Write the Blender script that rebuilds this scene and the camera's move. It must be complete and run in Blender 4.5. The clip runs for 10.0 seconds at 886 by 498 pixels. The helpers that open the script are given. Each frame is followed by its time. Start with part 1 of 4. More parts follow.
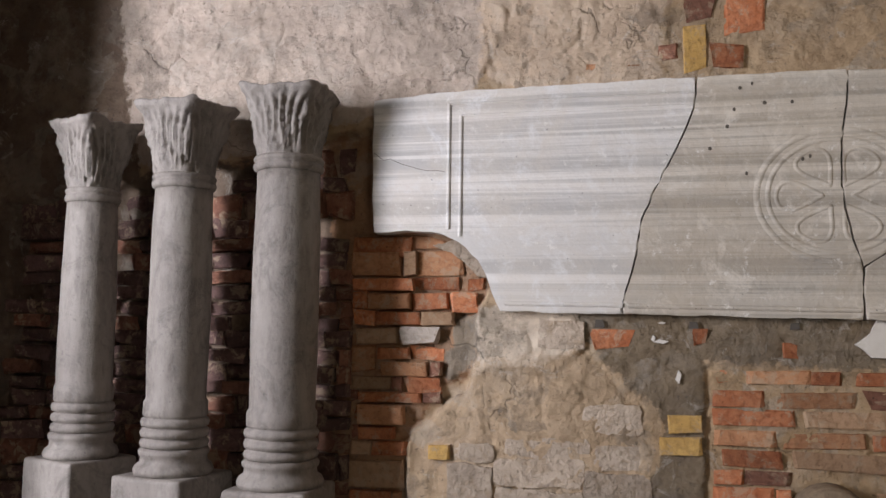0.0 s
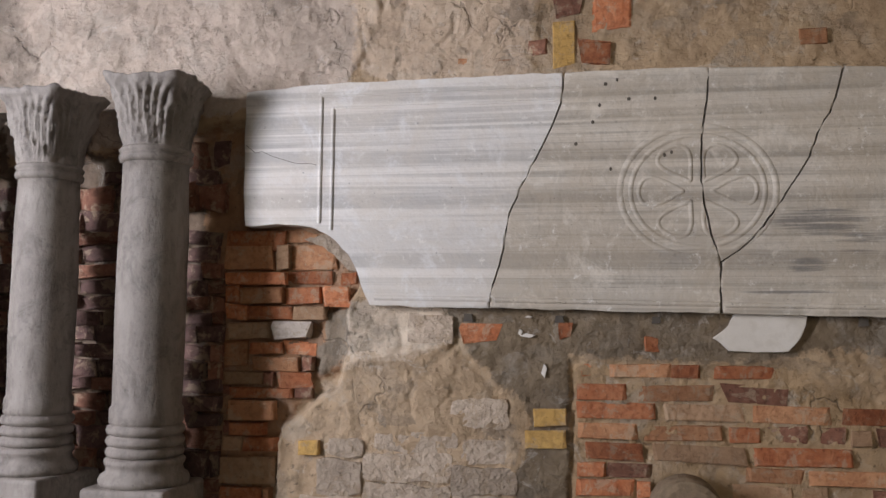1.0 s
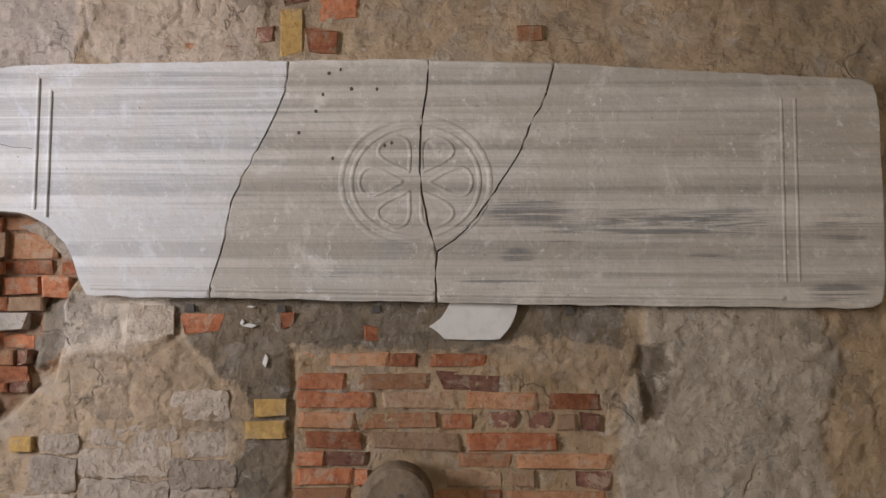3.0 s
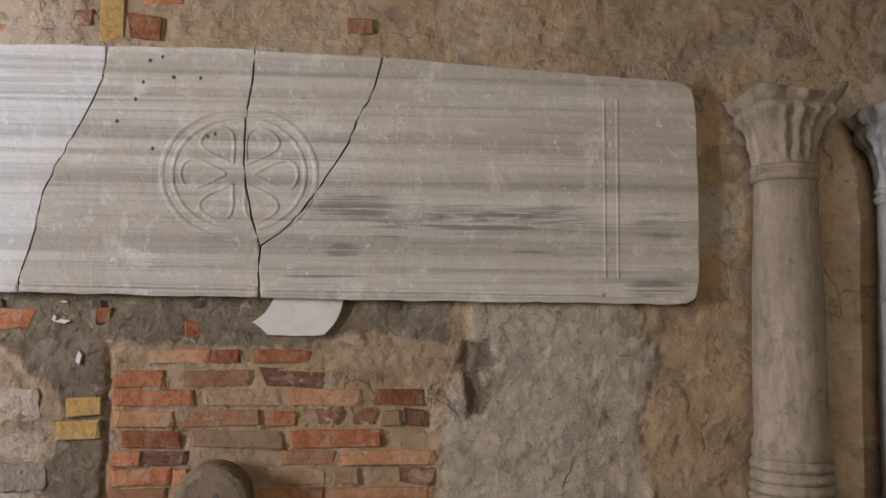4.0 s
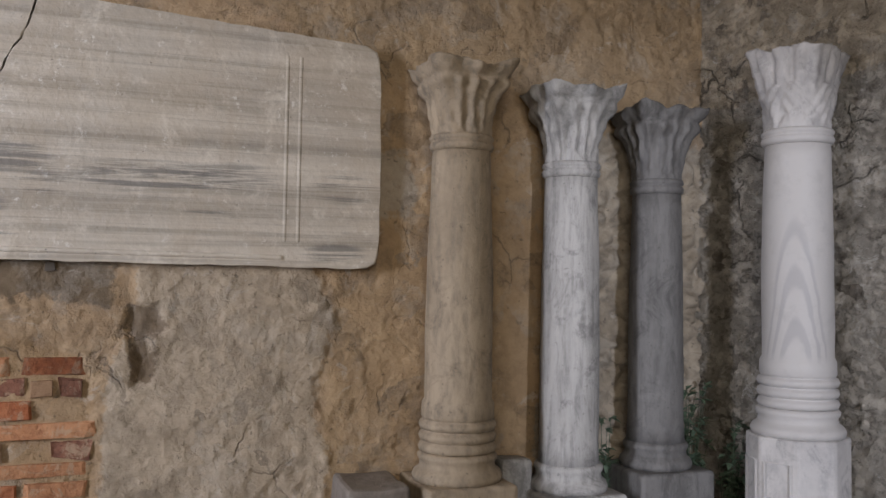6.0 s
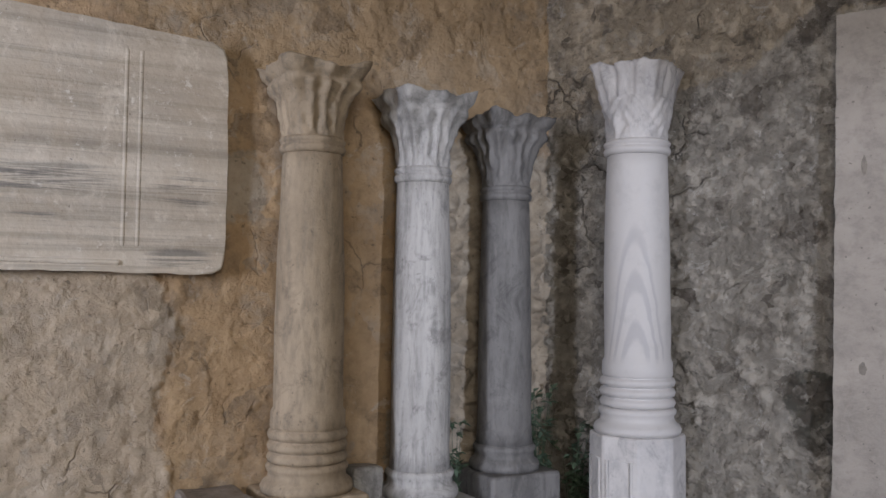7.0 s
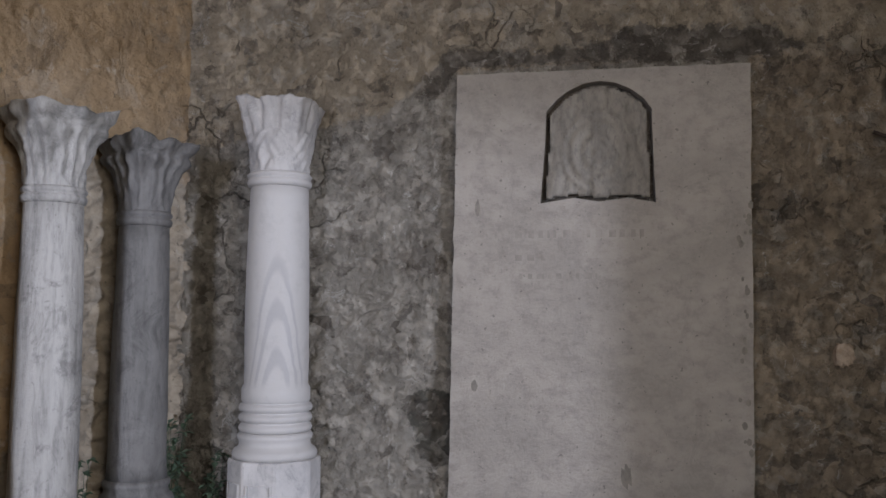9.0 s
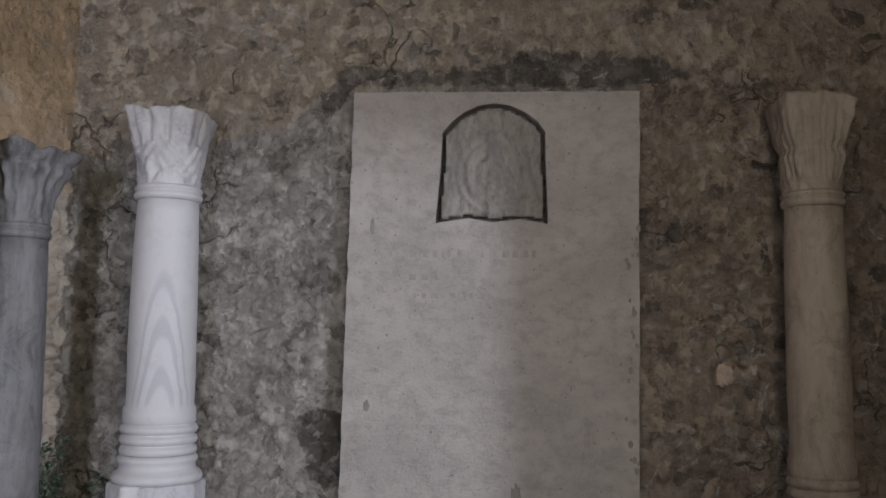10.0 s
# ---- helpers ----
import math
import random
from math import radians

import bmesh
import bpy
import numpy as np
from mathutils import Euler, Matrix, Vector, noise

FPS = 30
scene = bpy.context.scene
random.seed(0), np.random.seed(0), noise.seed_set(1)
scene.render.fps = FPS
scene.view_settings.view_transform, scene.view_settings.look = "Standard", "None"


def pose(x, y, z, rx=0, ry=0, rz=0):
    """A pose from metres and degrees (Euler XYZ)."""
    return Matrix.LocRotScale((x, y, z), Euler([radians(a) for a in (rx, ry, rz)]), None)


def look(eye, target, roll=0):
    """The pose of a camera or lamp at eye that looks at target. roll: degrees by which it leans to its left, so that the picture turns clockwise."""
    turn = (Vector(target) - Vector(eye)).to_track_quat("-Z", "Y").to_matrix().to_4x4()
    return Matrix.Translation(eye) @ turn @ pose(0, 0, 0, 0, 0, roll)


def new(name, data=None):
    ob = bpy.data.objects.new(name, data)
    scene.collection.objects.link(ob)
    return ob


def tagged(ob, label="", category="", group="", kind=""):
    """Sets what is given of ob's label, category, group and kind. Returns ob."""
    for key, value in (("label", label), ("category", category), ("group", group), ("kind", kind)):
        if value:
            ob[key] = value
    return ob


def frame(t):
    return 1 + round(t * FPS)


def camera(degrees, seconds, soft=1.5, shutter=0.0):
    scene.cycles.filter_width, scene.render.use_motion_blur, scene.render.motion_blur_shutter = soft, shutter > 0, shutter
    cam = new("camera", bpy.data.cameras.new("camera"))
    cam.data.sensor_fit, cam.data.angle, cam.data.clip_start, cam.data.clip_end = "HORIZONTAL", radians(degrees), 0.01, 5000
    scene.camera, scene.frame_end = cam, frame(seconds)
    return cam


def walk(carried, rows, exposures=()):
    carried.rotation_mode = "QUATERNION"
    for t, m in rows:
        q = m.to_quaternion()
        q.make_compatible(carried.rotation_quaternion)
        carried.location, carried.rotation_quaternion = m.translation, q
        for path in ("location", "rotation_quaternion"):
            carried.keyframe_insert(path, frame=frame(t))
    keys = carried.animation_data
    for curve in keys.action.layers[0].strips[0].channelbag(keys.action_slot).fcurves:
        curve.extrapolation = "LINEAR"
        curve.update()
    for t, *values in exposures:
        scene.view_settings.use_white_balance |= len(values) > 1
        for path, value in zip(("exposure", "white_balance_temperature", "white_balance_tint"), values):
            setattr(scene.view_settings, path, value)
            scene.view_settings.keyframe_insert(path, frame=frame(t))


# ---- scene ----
cam = camera(54.0, 10.0)

PATH = [
    (0, (-0.679, -3.284, 1.281), (-1.131, -1.344, 1.459), 0.7),
    (0.5, (-0.528, -3.243, 1.28), (-0.936, -1.293, 1.456), 0.8),
    (1, (-0.377, -3.207, 1.28), (-0.72, -1.244, 1.449), 0.6),
    (1.5, (-0.229, -3.171, 1.278), (-0.498, -1.195, 1.44), 0.4),
    (2, (-0.081, -3.143, 1.277), (-0.269, -1.159, 1.446), 0.6),
    (3.5, (0.352, -3.129, 1.266), (0.364, -1.135, 1.417), 0.1),
    (4, (0.5, -3.113, 1.265), (0.639, -1.124, 1.416), 0.3),
    (4.5, (0.633, -3.107, 1.265), (0.887, -1.129, 1.415), 0.8),
    (5, (0.729, -3.115, 1.264), (1.123, -1.159, 1.4), 1.0),
    (5.5, (0.78, -3.108, 1.264), (1.325, -1.186, 1.349), 1.0),
    (7, (0.785, -3.055, 1.26), (1.785, -1.326, 1.356), 0.6),
    (7.5, (0.748, -3.031, 1.259), (1.953, -1.436, 1.345), 0.7),
    (8, (0.695, -3.012, 1.258), (2.089, -1.583, 1.366), 0.6),
    (8.5, (0.646, -3.012, 1.257), (2.192, -1.751, 1.392), 0.9),
    (9, (0.626, -3.023, 1.258), (2.27, -1.896, 1.424), 0.2),
    (9.5, (0.634, -3.034, 1.259), (2.342, -2.012, 1.452), 0.6),
    (10, (0.654, -3.043, 1.26), (2.41, -2.11, 1.47), 0.5),
]
walk(cam, [(t, look(e, g, r)) for t, e, g, r in PATH], [(0.0, -0.15, 6500, 10), (2.0, -0.35, 6500, 10), (3.5, -0.12, 6450, 10), (5.2, 0.02, 6350, 10), (7.2, 0.32, 6000, 10), (8.5, 0.26, 5900, 10), (10.0, 0.27, 5900, 10)])

# ---- world and light ----
world = bpy.data.worlds.new("sky")
scene.world = world
world.use_nodes = True
wn = world.node_tree.nodes
sky = wn.new("ShaderNodeTexSky")
sky.sky_type, sky.sun_disc = "NISHITA", False
sky.sun_elevation, sky.sun_rotation = radians(40), radians(250)
world.node_tree.links.new(sky.outputs[0], wn["Background"].inputs[0])
wn["Background"].inputs[1].default_value = 0.06


def area(name, m, sx, sy, power, colour):
    lamp = bpy.data.lights.new(name, "AREA")
    lamp.shape, lamp.size, lamp.size_y, lamp.energy, lamp.color = "RECTANGLE", sx, sy, power, colour
    ob = new(name, lamp)
    ob.matrix_world = m
    return ob


# daylight beyond the side doorway
area("daylight_side", look((-5.0, -3.0, 2.1), (-2.0, 0.1, 1.5)), 0.8, 1.8, 335, (0.88, 0.89, 1.0))
# cool daylight that falls through the narrow doorway behind the walk, and an added warm fill lamp of no known source
area("daylight_court", look((0.8, -13.0, 1.6), (2.9, -0.6, 1.2)), 0.45, 1.2, 640, (0.84, 0.87, 1.0))
area("warm_fill", look((0.5, -4.3, 2.3), (3.4, -1.0, 1.8)), 1.3, 1.4, 46, (1.0, 0.88, 0.73))

# ---- helpers of this scene ----
S_FACE = 0.06                      # wall face behind the long slab
TURN = 65.0                        # the second wall turns away by this much
T_MAT = pose(3.12, 0.06, 0.0, 0, 0, -TURN)   # x along the second wall, y into it


def nz(x, y, z=0.0):
    return noise.noise((x, y, z))


def fbm(x, y, z=0.0, octaves=4):
    a, f, v = 1.0, 1.0, 0.0
    for _ in range(octaves):
        v += a * noise.noise((x * f, y * f, z * f + 3.1))
        a, f = a * 0.5, f * 2.1
    return v


def link_mesh(name, verts, faces, material, parent=None, label="", smooth=False):
    me = bpy.data.meshes.new(name)
    me.from_pydata(verts, [], faces)
    me.materials.append(material)
    if smooth:
        me.polygons.foreach_set("use_smooth", [True] * len(me.polygons))
    me.update()
    ob = new(name, me)
    if parent is not None:
        ob.parent = parent
    if label:
        ob["label"] = label
    return ob


def part(name, bm, material, parent=None, label="", smooth=False):
    me = bpy.data.meshes.new(name)
    bmesh.ops.recalc_face_normals(bm, faces=bm.faces)
    bm.to_mesh(me)
    bm.free()
    me.materials.append(material)
    if smooth:
        me.polygons.foreach_set("use_smooth", [True] * len(me.polygons))
    ob = new(name, me)
    if parent is not None:
        ob.parent = parent
    if label:
        ob["label"] = label
    return ob


def empty(name, m, label, category, group=""):
    ob = new(name)
    ob.matrix_world = m
    return tagged(ob, label, category, group)


def box_bm(x0, x1, y0, y1, z0, z1, bevel=0.0, segments=2):
    bm = bmesh.new()
    bmesh.ops.create_cube(bm, size=1)
    for v in bm.verts:
        v.co = Vector(((x0 + x1) / 2 + v.co.x * (x1 - x0), (y0 + y1) / 2 + v.co.y * (y1 - y0), (z0 + z1) / 2 + v.co.z * (z1 - z0)))
    if bevel:
        bmesh.ops.bevel(bm, geom=bm.edges[:], offset=bevel, segments=segments, affect="EDGES", profile=0.5)
    return bm


def inside(poly, x, z):
    """Signed distance to a polygon, positive within."""
    best, flag, n = 1e9, False, len(poly)
    for i in range(n):
        ax, az = poly[i]
        bx, bz = poly[(i + 1) % n]
        dx, dz = bx - ax, bz - az
        k = max(0.0, min(1.0, ((x - ax) * dx + (z - az) * dz) / (dx * dx + dz * dz + 1e-12)))
        best = min(best, math.hypot(x - ax - k * dx, z - az - k * dz))
        if (az > z) != (bz > z) and x < (bx - ax) * (z - az) / (bz - az) + ax:
            flag = not flag
    return best if flag else -best


def ragged(points, step=0.03, amp=0.012, seed=0.0, closed=True):
    """A polyline broken into short, uneven steps."""
    out = []
    n = len(points) if closed else len(points) - 1
    for i in range(n):
        (ax, az), (bx, bz) = points[i], points[(i + 1) % len(points)]
        k = max(1, int(math.hypot(bx - ax, bz - az) / step))
        for j in range(k):
            x, z = ax + (bx - ax) * j / k, az + (bz - az) * j / k
            out.append((x + amp * nz(x * 14, z * 14, seed) * 1.6, z + amp * nz(x * 14, z * 14, seed + 7) * 1.6))
    if not closed:
        out.append(points[-1])
    return out


def prism_bm(poly, y0, y1, bevel=0.0):
    """A plate with the outline poly in x and z, from y0 (front) to y1."""
    bm = bmesh.new()
    front = [bm.verts.new((x, y0, z)) for x, z in poly]
    back = [bm.verts.new((x, y1, z)) for x, z in poly]
    f = bm.faces.new(front)
    bm.faces.new(back[::-1])
    n = len(poly)
    for i in range(n):
        bm.faces.new((front[i], back[i], back[(i + 1) % n], front[(i + 1) % n]))
    if bevel:
        bmesh.ops.bevel(bm, geom=list(f.edges), offset=bevel, segments=2, affect="EDGES", profile=0.5)
    return bm


# ---- materials ----
def lay(nt, kind, **inputs):
    node = nt.nodes.new(kind)
    for key, value in inputs.items():
        node.inputs[key.replace("_", " ")].default_value = value
    return node


def tex(nt, vec, scale, detail=6.0, rough=0.6, distort=0.0):
    n = lay(nt, "ShaderNodeTexNoise", Scale=scale, Detail=detail, Roughness=rough, Distortion=distort)
    nt.links.new(vec, n.inputs["Vector"])
    return n.outputs["Fac"]


def ramp(nt, fac, lo, hi):
    n = nt.nodes.new("ShaderNodeMapRange")
    n.interpolation_type = "SMOOTHSTEP"
    n.inputs["From Min"].default_value, n.inputs["From Max"].default_value = lo, hi
    nt.links.new(fac, n.inputs["Value"])
    return n.outputs["Result"]


def mix(nt, fac, a, b):
    n = nt.nodes.new("ShaderNodeMix")
    n.data_type = "RGBA"
    for sock, v in ((n.inputs[0], fac), (n.inputs[6], a), (n.inputs[7], b)):
        if isinstance(v, tuple):
            sock.default_value = (*v, 1.0)
        elif isinstance(v, float):
            sock.default_value = v
        else:
            nt.links.new(v, sock)
    return n.outputs[2]


def calc(nt, op, a, b=0.0):
    n = nt.nodes.new("ShaderNodeMath")
    n.operation = op
    for sock, v in zip(n.inputs, (a, b)):
        if isinstance(v, (int, float)):
            sock.default_value = v
        else:
            nt.links.new(v, sock)
    return n.outputs[0]


def begin(name, stretch=(1, 1, 1), space="world"):
    m = bpy.data.materials.new(name)
    m.use_nodes = True
    nt = m.node_tree
    if space == "world":
        src = nt.nodes.new("ShaderNodeNewGeometry").outputs["Position"]
    else:
        src = nt.nodes.new("ShaderNodeTexCoord").outputs["Object"]
    mp = lay(nt, "ShaderNodeMapping", Scale=stretch)
    nt.links.new(src, mp.inputs["Vector"])
    return m, nt, mp.outputs[0], src


def finish(nt, colour, height, bump=0.3, distance=0.01, rough=0.85):
    b = nt.nodes["Principled BSDF"]
    nt.links.new(colour, b.inputs["Base Color"])
    b.inputs["Roughness"].default_value = rough
    b.inputs["Specular IOR Level"].default_value = 0.25
    bp = lay(nt, "ShaderNodeBump", Strength=bump, Distance=distance)
    nt.links.new(height, bp.inputs["Height"])
    nt.links.new(bp.outputs[0], b.inputs["Normal"])


def stone(name, light, mid, dark, stretch=(1, 1, 1), big=2.0, small=30.0, bump=0.3, rough=0.8, pits=0.0, spread=0.0, space="world", vein=0.75, grime=0.0):
    m, nt, v, src = begin(name, stretch, space)
    a = ramp(nt, tex(nt, v, big, 7, 0.62, 0.4), 0.35, 0.65)
    b = ramp(nt, tex(nt, v, big * 5, 6, 0.65), 0.42, 0.7)
    c = tex(nt, src, small, 5, 0.7)
    col = mix(nt, a, mid, light)
    col = mix(nt, calc(nt, "MULTIPLY", b, vein), col, dark)
    col = mix(nt, calc(nt, "MULTIPLY", ramp(nt, c, 0.35, 0.75), 0.35), col, light)
    if grime:
        col = mix(nt, calc(nt, "MULTIPLY", ramp(nt, tex(nt, src, 5.5, 8, 0.78, 1.0), 0.50, 0.66), grime), col, tuple(x * 0.6 for x in dark))
        col = mix(nt, calc(nt, "MULTIPLY", ramp(nt, tex(nt, src, 8.0, 8, 0.8, 0.6), 0.56, 0.70), grime * 0.8), col, tuple(min(0.8, x * 1.25) for x in light))
    if pits:
        col = mix(nt, calc(nt, "MULTIPLY", ramp(nt, tex(nt, src, 55, 2, 0.5), 0.68, 0.74), pits), col, tuple(x * 0.35 for x in dark))
    if spread:
        col = mix(nt, calc(nt, "MULTIPLY", ramp(nt, tex(nt, src, 15, 7, 0.75, 0.5), 0.51, 0.60), 0.6), col, (0.40, 0.30, 0.205))
        info = nt.nodes.new("ShaderNodeObjectInfo")
        hs = nt.nodes.new("ShaderNodeHueSaturation")
        hs.inputs["Hue"].default_value = 0.5
        nt.links.new(calc(nt, "MULTIPLY_ADD", info.outputs["Random"], spread), hs.inputs["Value"])
        hs.inputs["Value"].links[0].from_node.inputs[2].default_value = 1.0 - spread / 2
        nt.links.new(col, hs.inputs["Color"])
        col = hs.outputs[0]
    h = calc(nt, "ADD", c, calc(nt, "MULTIPLY", b, -0.4))
    finish(nt, col, h, bump, 0.012, rough)
    return m


def slab_marble(name, light, mid, dark, marks=()):
    """Banded marble: long level bands, fine grey lines, worn blotches, pale specks and a few black smears."""
    m, nt, v, src = begin(name, (0.10, 1, 3.4))
    wide = lay(nt, "ShaderNodeMapping", Scale=(0.16, 1, 13.0))
    fine = lay(nt, "ShaderNodeMapping", Scale=(0.5, 1, 42.0))
    for node in (wide, fine):
        nt.links.new(src, node.inputs["Vector"])
    broad = ramp(nt, tex(nt, v, 2.2, 4, 0.6, 0.3), 0.36, 0.64)
    band = ramp(nt, tex(nt, wide.outputs[0], 1.6, 5, 0.7, 0.5), 0.45, 0.62)
    thin = ramp(nt, tex(nt, fine.outputs[0], 2.2, 4, 0.7, 0.3), 0.55, 0.68)
    worn = ramp(nt, tex(nt, src, 2.8, 8, 0.72, 0.5), 0.36, 0.62)
    col = mix(nt, broad, mid, light)
    col = mix(nt, calc(nt, "MULTIPLY", band, 0.7), col, tuple(c * 0.62 for c in mid))
    col = mix(nt, calc(nt, "MULTIPLY", calc(nt, "MULTIPLY", thin, ramp(nt, tex(nt, src, 2.3, 6, 0.7), 0.40, 0.60)), 0.6), col, dark)
    col = mix(nt, calc(nt, "MULTIPLY", worn, 0.45), col, tuple(c * k for c, k in zip(mid, (1.05, 0.97, 0.86))))
    cloud = ramp(nt, tex(nt, src, 6.5, 8, 0.78, 0.4), 0.50, 0.68)
    col = mix(nt, calc(nt, "MULTIPLY", cloud, 0.55), col, tuple(min(0.8, c * 1.15) for c in light))
    spots = ramp(nt, tex(nt, src, 26, 6, 0.8), 0.55, 0.64)
    col = mix(nt, calc(nt, "MULTIPLY", calc(nt, "MULTIPLY", spots, ramp(nt, tex(nt, src, 4.5, 6, 0.7), 0.44, 0.58)), 0.75), col, (0.80, 0.77, 0.72))
    for x, z, w, h in marks:
        mm = lay(nt, "ShaderNodeMapping", Location=(-x / w, 0, -z / h), Scale=(1 / w, 0.0, 1 / h))
        nt.links.new(src, mm.inputs["Vector"])
        ln = nt.nodes.new("ShaderNodeVectorMath")
        ln.operation = "LENGTH"
        nt.links.new(mm.outputs[0], ln.inputs[0])
        near = calc(nt, "SUBTRACT", 1.0, ramp(nt, ln.outputs["Value"], 0.2, 1.0))
        col = mix(nt, calc(nt, "MULTIPLY", ramp(nt, calc(nt, "MULTIPLY", near, ramp(nt, tex(nt, v, 7, 8, 0.8, 0.6), 0.40, 0.58)), 0.12, 0.8), 0.68), col, (0.13, 0.13, 0.13))
    col = mix(nt, calc(nt, "MULTIPLY", ramp(nt, tex(nt, src, 60, 2, 0.5), 0.70, 0.76), 0.6), col, (0.12, 0.11, 0.10))
    finish(nt, col, calc(nt, "ADD", tex(nt, src, 40, 4, 0.6), calc(nt, "MULTIPLY", tex(nt, src, 9, 6, 0.65), 1.8)), 0.30, 0.012, 0.66)
    return m


M_KNOB = stone("brown_worn_stone", (0.27, 0.20, 0.13), (0.21, 0.155, 0.10), (0.13, 0.095, 0.065), (1, 1, 1), 8, 40, 0.8, 0.9, 0.4, grime=0.5)
SMEARS = [(0.36, 1.485, 0.11, 0.055), (0.40, 1.65, 0.26, 0.09), (0.52, 1.57, 0.16, 0.06), (1.12, 1.615, 0.28, 0.08), (1.53, 1.60, 0.20, 0.09), (1.50, 1.36, 0.18, 0.06), (0.85, 1.60, 0.4, 0.10), (1.06, 1.485, 0.2, 0.025), (0.30, 1.40, 0.25, 0.02)]
M_SLAB = slab_marble("grey_veined_marble", (0.68, 0.625, 0.545), (0.46, 0.415, 0.355), (0.20, 0.186, 0.168), SMEARS)
M_SLAB_CLEAN = slab_marble("pale_clean_marble", (0.78, 0.75, 0.715), (0.62, 0.595, 0.565), (0.40, 0.385, 0.37))
M_MARBLE = stone("pale_weathered_marble", (0.30, 0.265, 0.232), (0.22, 0.19, 0.166), (0.125, 0.107, 0.092), (2.2, 2.2, 0.8), 2.2, 40, 0.4, 0.6, 0.3, vein=0.55, grime=0.5)
M_MARBLE_BROWN = stone("brown_stained_marble", (0.46, 0.37, 0.265), (0.32, 0.255, 0.18), (0.17, 0.146, 0.115), (2.6, 2.6, 0.7), 2.2, 40, 0.4, 0.65, 0.4, vein=0.55, grime=0.5)
M_MARBLE_DUSK = stone("dull_brown_stone", (0.40, 0.335, 0.265), (0.31, 0.258, 0.20), (0.19, 0.157, 0.125), (2.6, 2.6, 0.7), 2.2, 40, 0.4, 0.7, 0.4, vein=0.5, grime=0.4)
M_MARBLE_GREY = stone("grey_streaked_marble", (0.45, 0.432, 0.41), (0.28, 0.27, 0.255), (0.13, 0.126, 0.12), (3.4, 3.4, 0.5), 2.4, 40, 0.4, 0.6, 0.3, vein=0.55, grime=0.5)
M_MARBLE_DARK = stone("dark_grey_marble", (0.19, 0.182, 0.174), (0.13, 0.124, 0.119), (0.07, 0.067, 0.064), (3, 3, 0.7), 2.2, 40, 0.4, 0.6, 0.3, vein=0.55, grime=0.5)
M_MARBLE_WHITE = stone("white_banded_marble", (0.56, 0.535, 0.515), (0.44, 0.42, 0.41), (0.27, 0.26, 0.265), (1.6, 1.6, 0.9), 2.0, 40, 0.12, 0.5, 0.1, vein=0.55, grime=0.5)
def arched_marble(name, light, dark):
    """White marble with nested arched bands, as on a turned shaft."""
    m, nt, v, src = begin(name, (1, 1, 1), "object")
    sep = nt.nodes.new("ShaderNodeSeparateXYZ")
    nt.links.new(src, sep.inputs[0])
    across = calc(nt, "ADD", calc(nt, "MULTIPLY", sep.outputs[0], 0.936), calc(nt, "MULTIPLY", sep.outputs[1], 0.352))
    across = calc(nt, "ADD", across, calc(nt, "MULTIPLY", calc(nt, "SUBTRACT", tex(nt, src, 2.5, 4, 0.6), 0.5), 0.05))
    bow = calc(nt, "MULTIPLY", calc(nt, "MULTIPLY", across, across), 46.0)
    wob = calc(nt, "MULTIPLY", tex(nt, src, 5.0, 6, 0.65), 0.07)
    line = calc(nt, "ADD", calc(nt, "ADD", sep.outputs[2], wob), bow)
    band = ramp(nt, calc(nt, "SINE", calc(nt, "MULTIPLY", line, 34.0)), -0.3, 0.9)
    band = calc(nt, "MULTIPLY", calc(nt, "MULTIPLY", band, ramp(nt, sep.outputs[2], 0.98, 1.03)), calc(nt, "SUBTRACT", 1.0, ramp(nt, line, 1.50, 1.60)))
    col = mix(nt, calc(nt, "MULTIPLY", band, 0.42), light, dark)
    col = mix(nt, calc(nt, "MULTIPLY", ramp(nt, tex(nt, src, 11, 7, 0.7), 0.5, 0.7), 0.4), col, tuple(c * 0.75 for c in light))
    finish(nt, col, calc(nt, "ADD", tex(nt, src, 60, 4, 0.7), tex(nt, src, 12, 5, 0.6)), 0.15, 0.01, 0.5)
    return m


M_MARBLE_ARCHED = arched_marble("white_arched_marble", (0.50, 0.478, 0.462), (0.28, 0.268, 0.282))
M_IRON = stone("rusty_iron", (0.07, 0.05, 0.04), (0.05, 0.037, 0.03), (0.03, 0.022, 0.018), (1, 1, 1), 20, 60, 0.3, 0.8)
M_STELE = stone("beige_gravestone", (0.41, 0.368, 0.325), (0.325, 0.292, 0.258), (0.225, 0.203, 0.178), (1, 1, 1.4), 3.0, 75, 0.5, 0.6, 0.5, vein=0.55, grime=0.22)
M_RELIEF = stone("grey_brown_relief_stone", (0.30, 0.27, 0.23), (0.21, 0.19, 0.165), (0.13, 0.12, 0.105), (2, 2, 1), 4, 50, 0.3, 0.7, 0.3)
M_BRICK = stone("red_brick", (0.47, 0.195, 0.095), (0.38, 0.125, 0.052), (0.23, 0.07, 0.034), (1, 1, 1), 9, 60, 0.5, 0.9, 0.5, 0.7, grime=0.4)
M_BRICK_PALE = stone("pale_orange_brick", (0.46, 0.245, 0.13), (0.385, 0.18, 0.088), (0.27, 0.115, 0.058), (1, 1, 1), 9, 60, 0.5, 0.9, 0.5, 0.6, grime=0.4)
M_BRICK_YELLOW = stone("yellow_ochre_brick", (0.60, 0.38, 0.13), (0.52, 0.31, 0.095), (0.36, 0.22, 0.08), (1, 1, 1), 9, 60, 0.5, 0.9, 0.5, 0.2, grime=0.4)
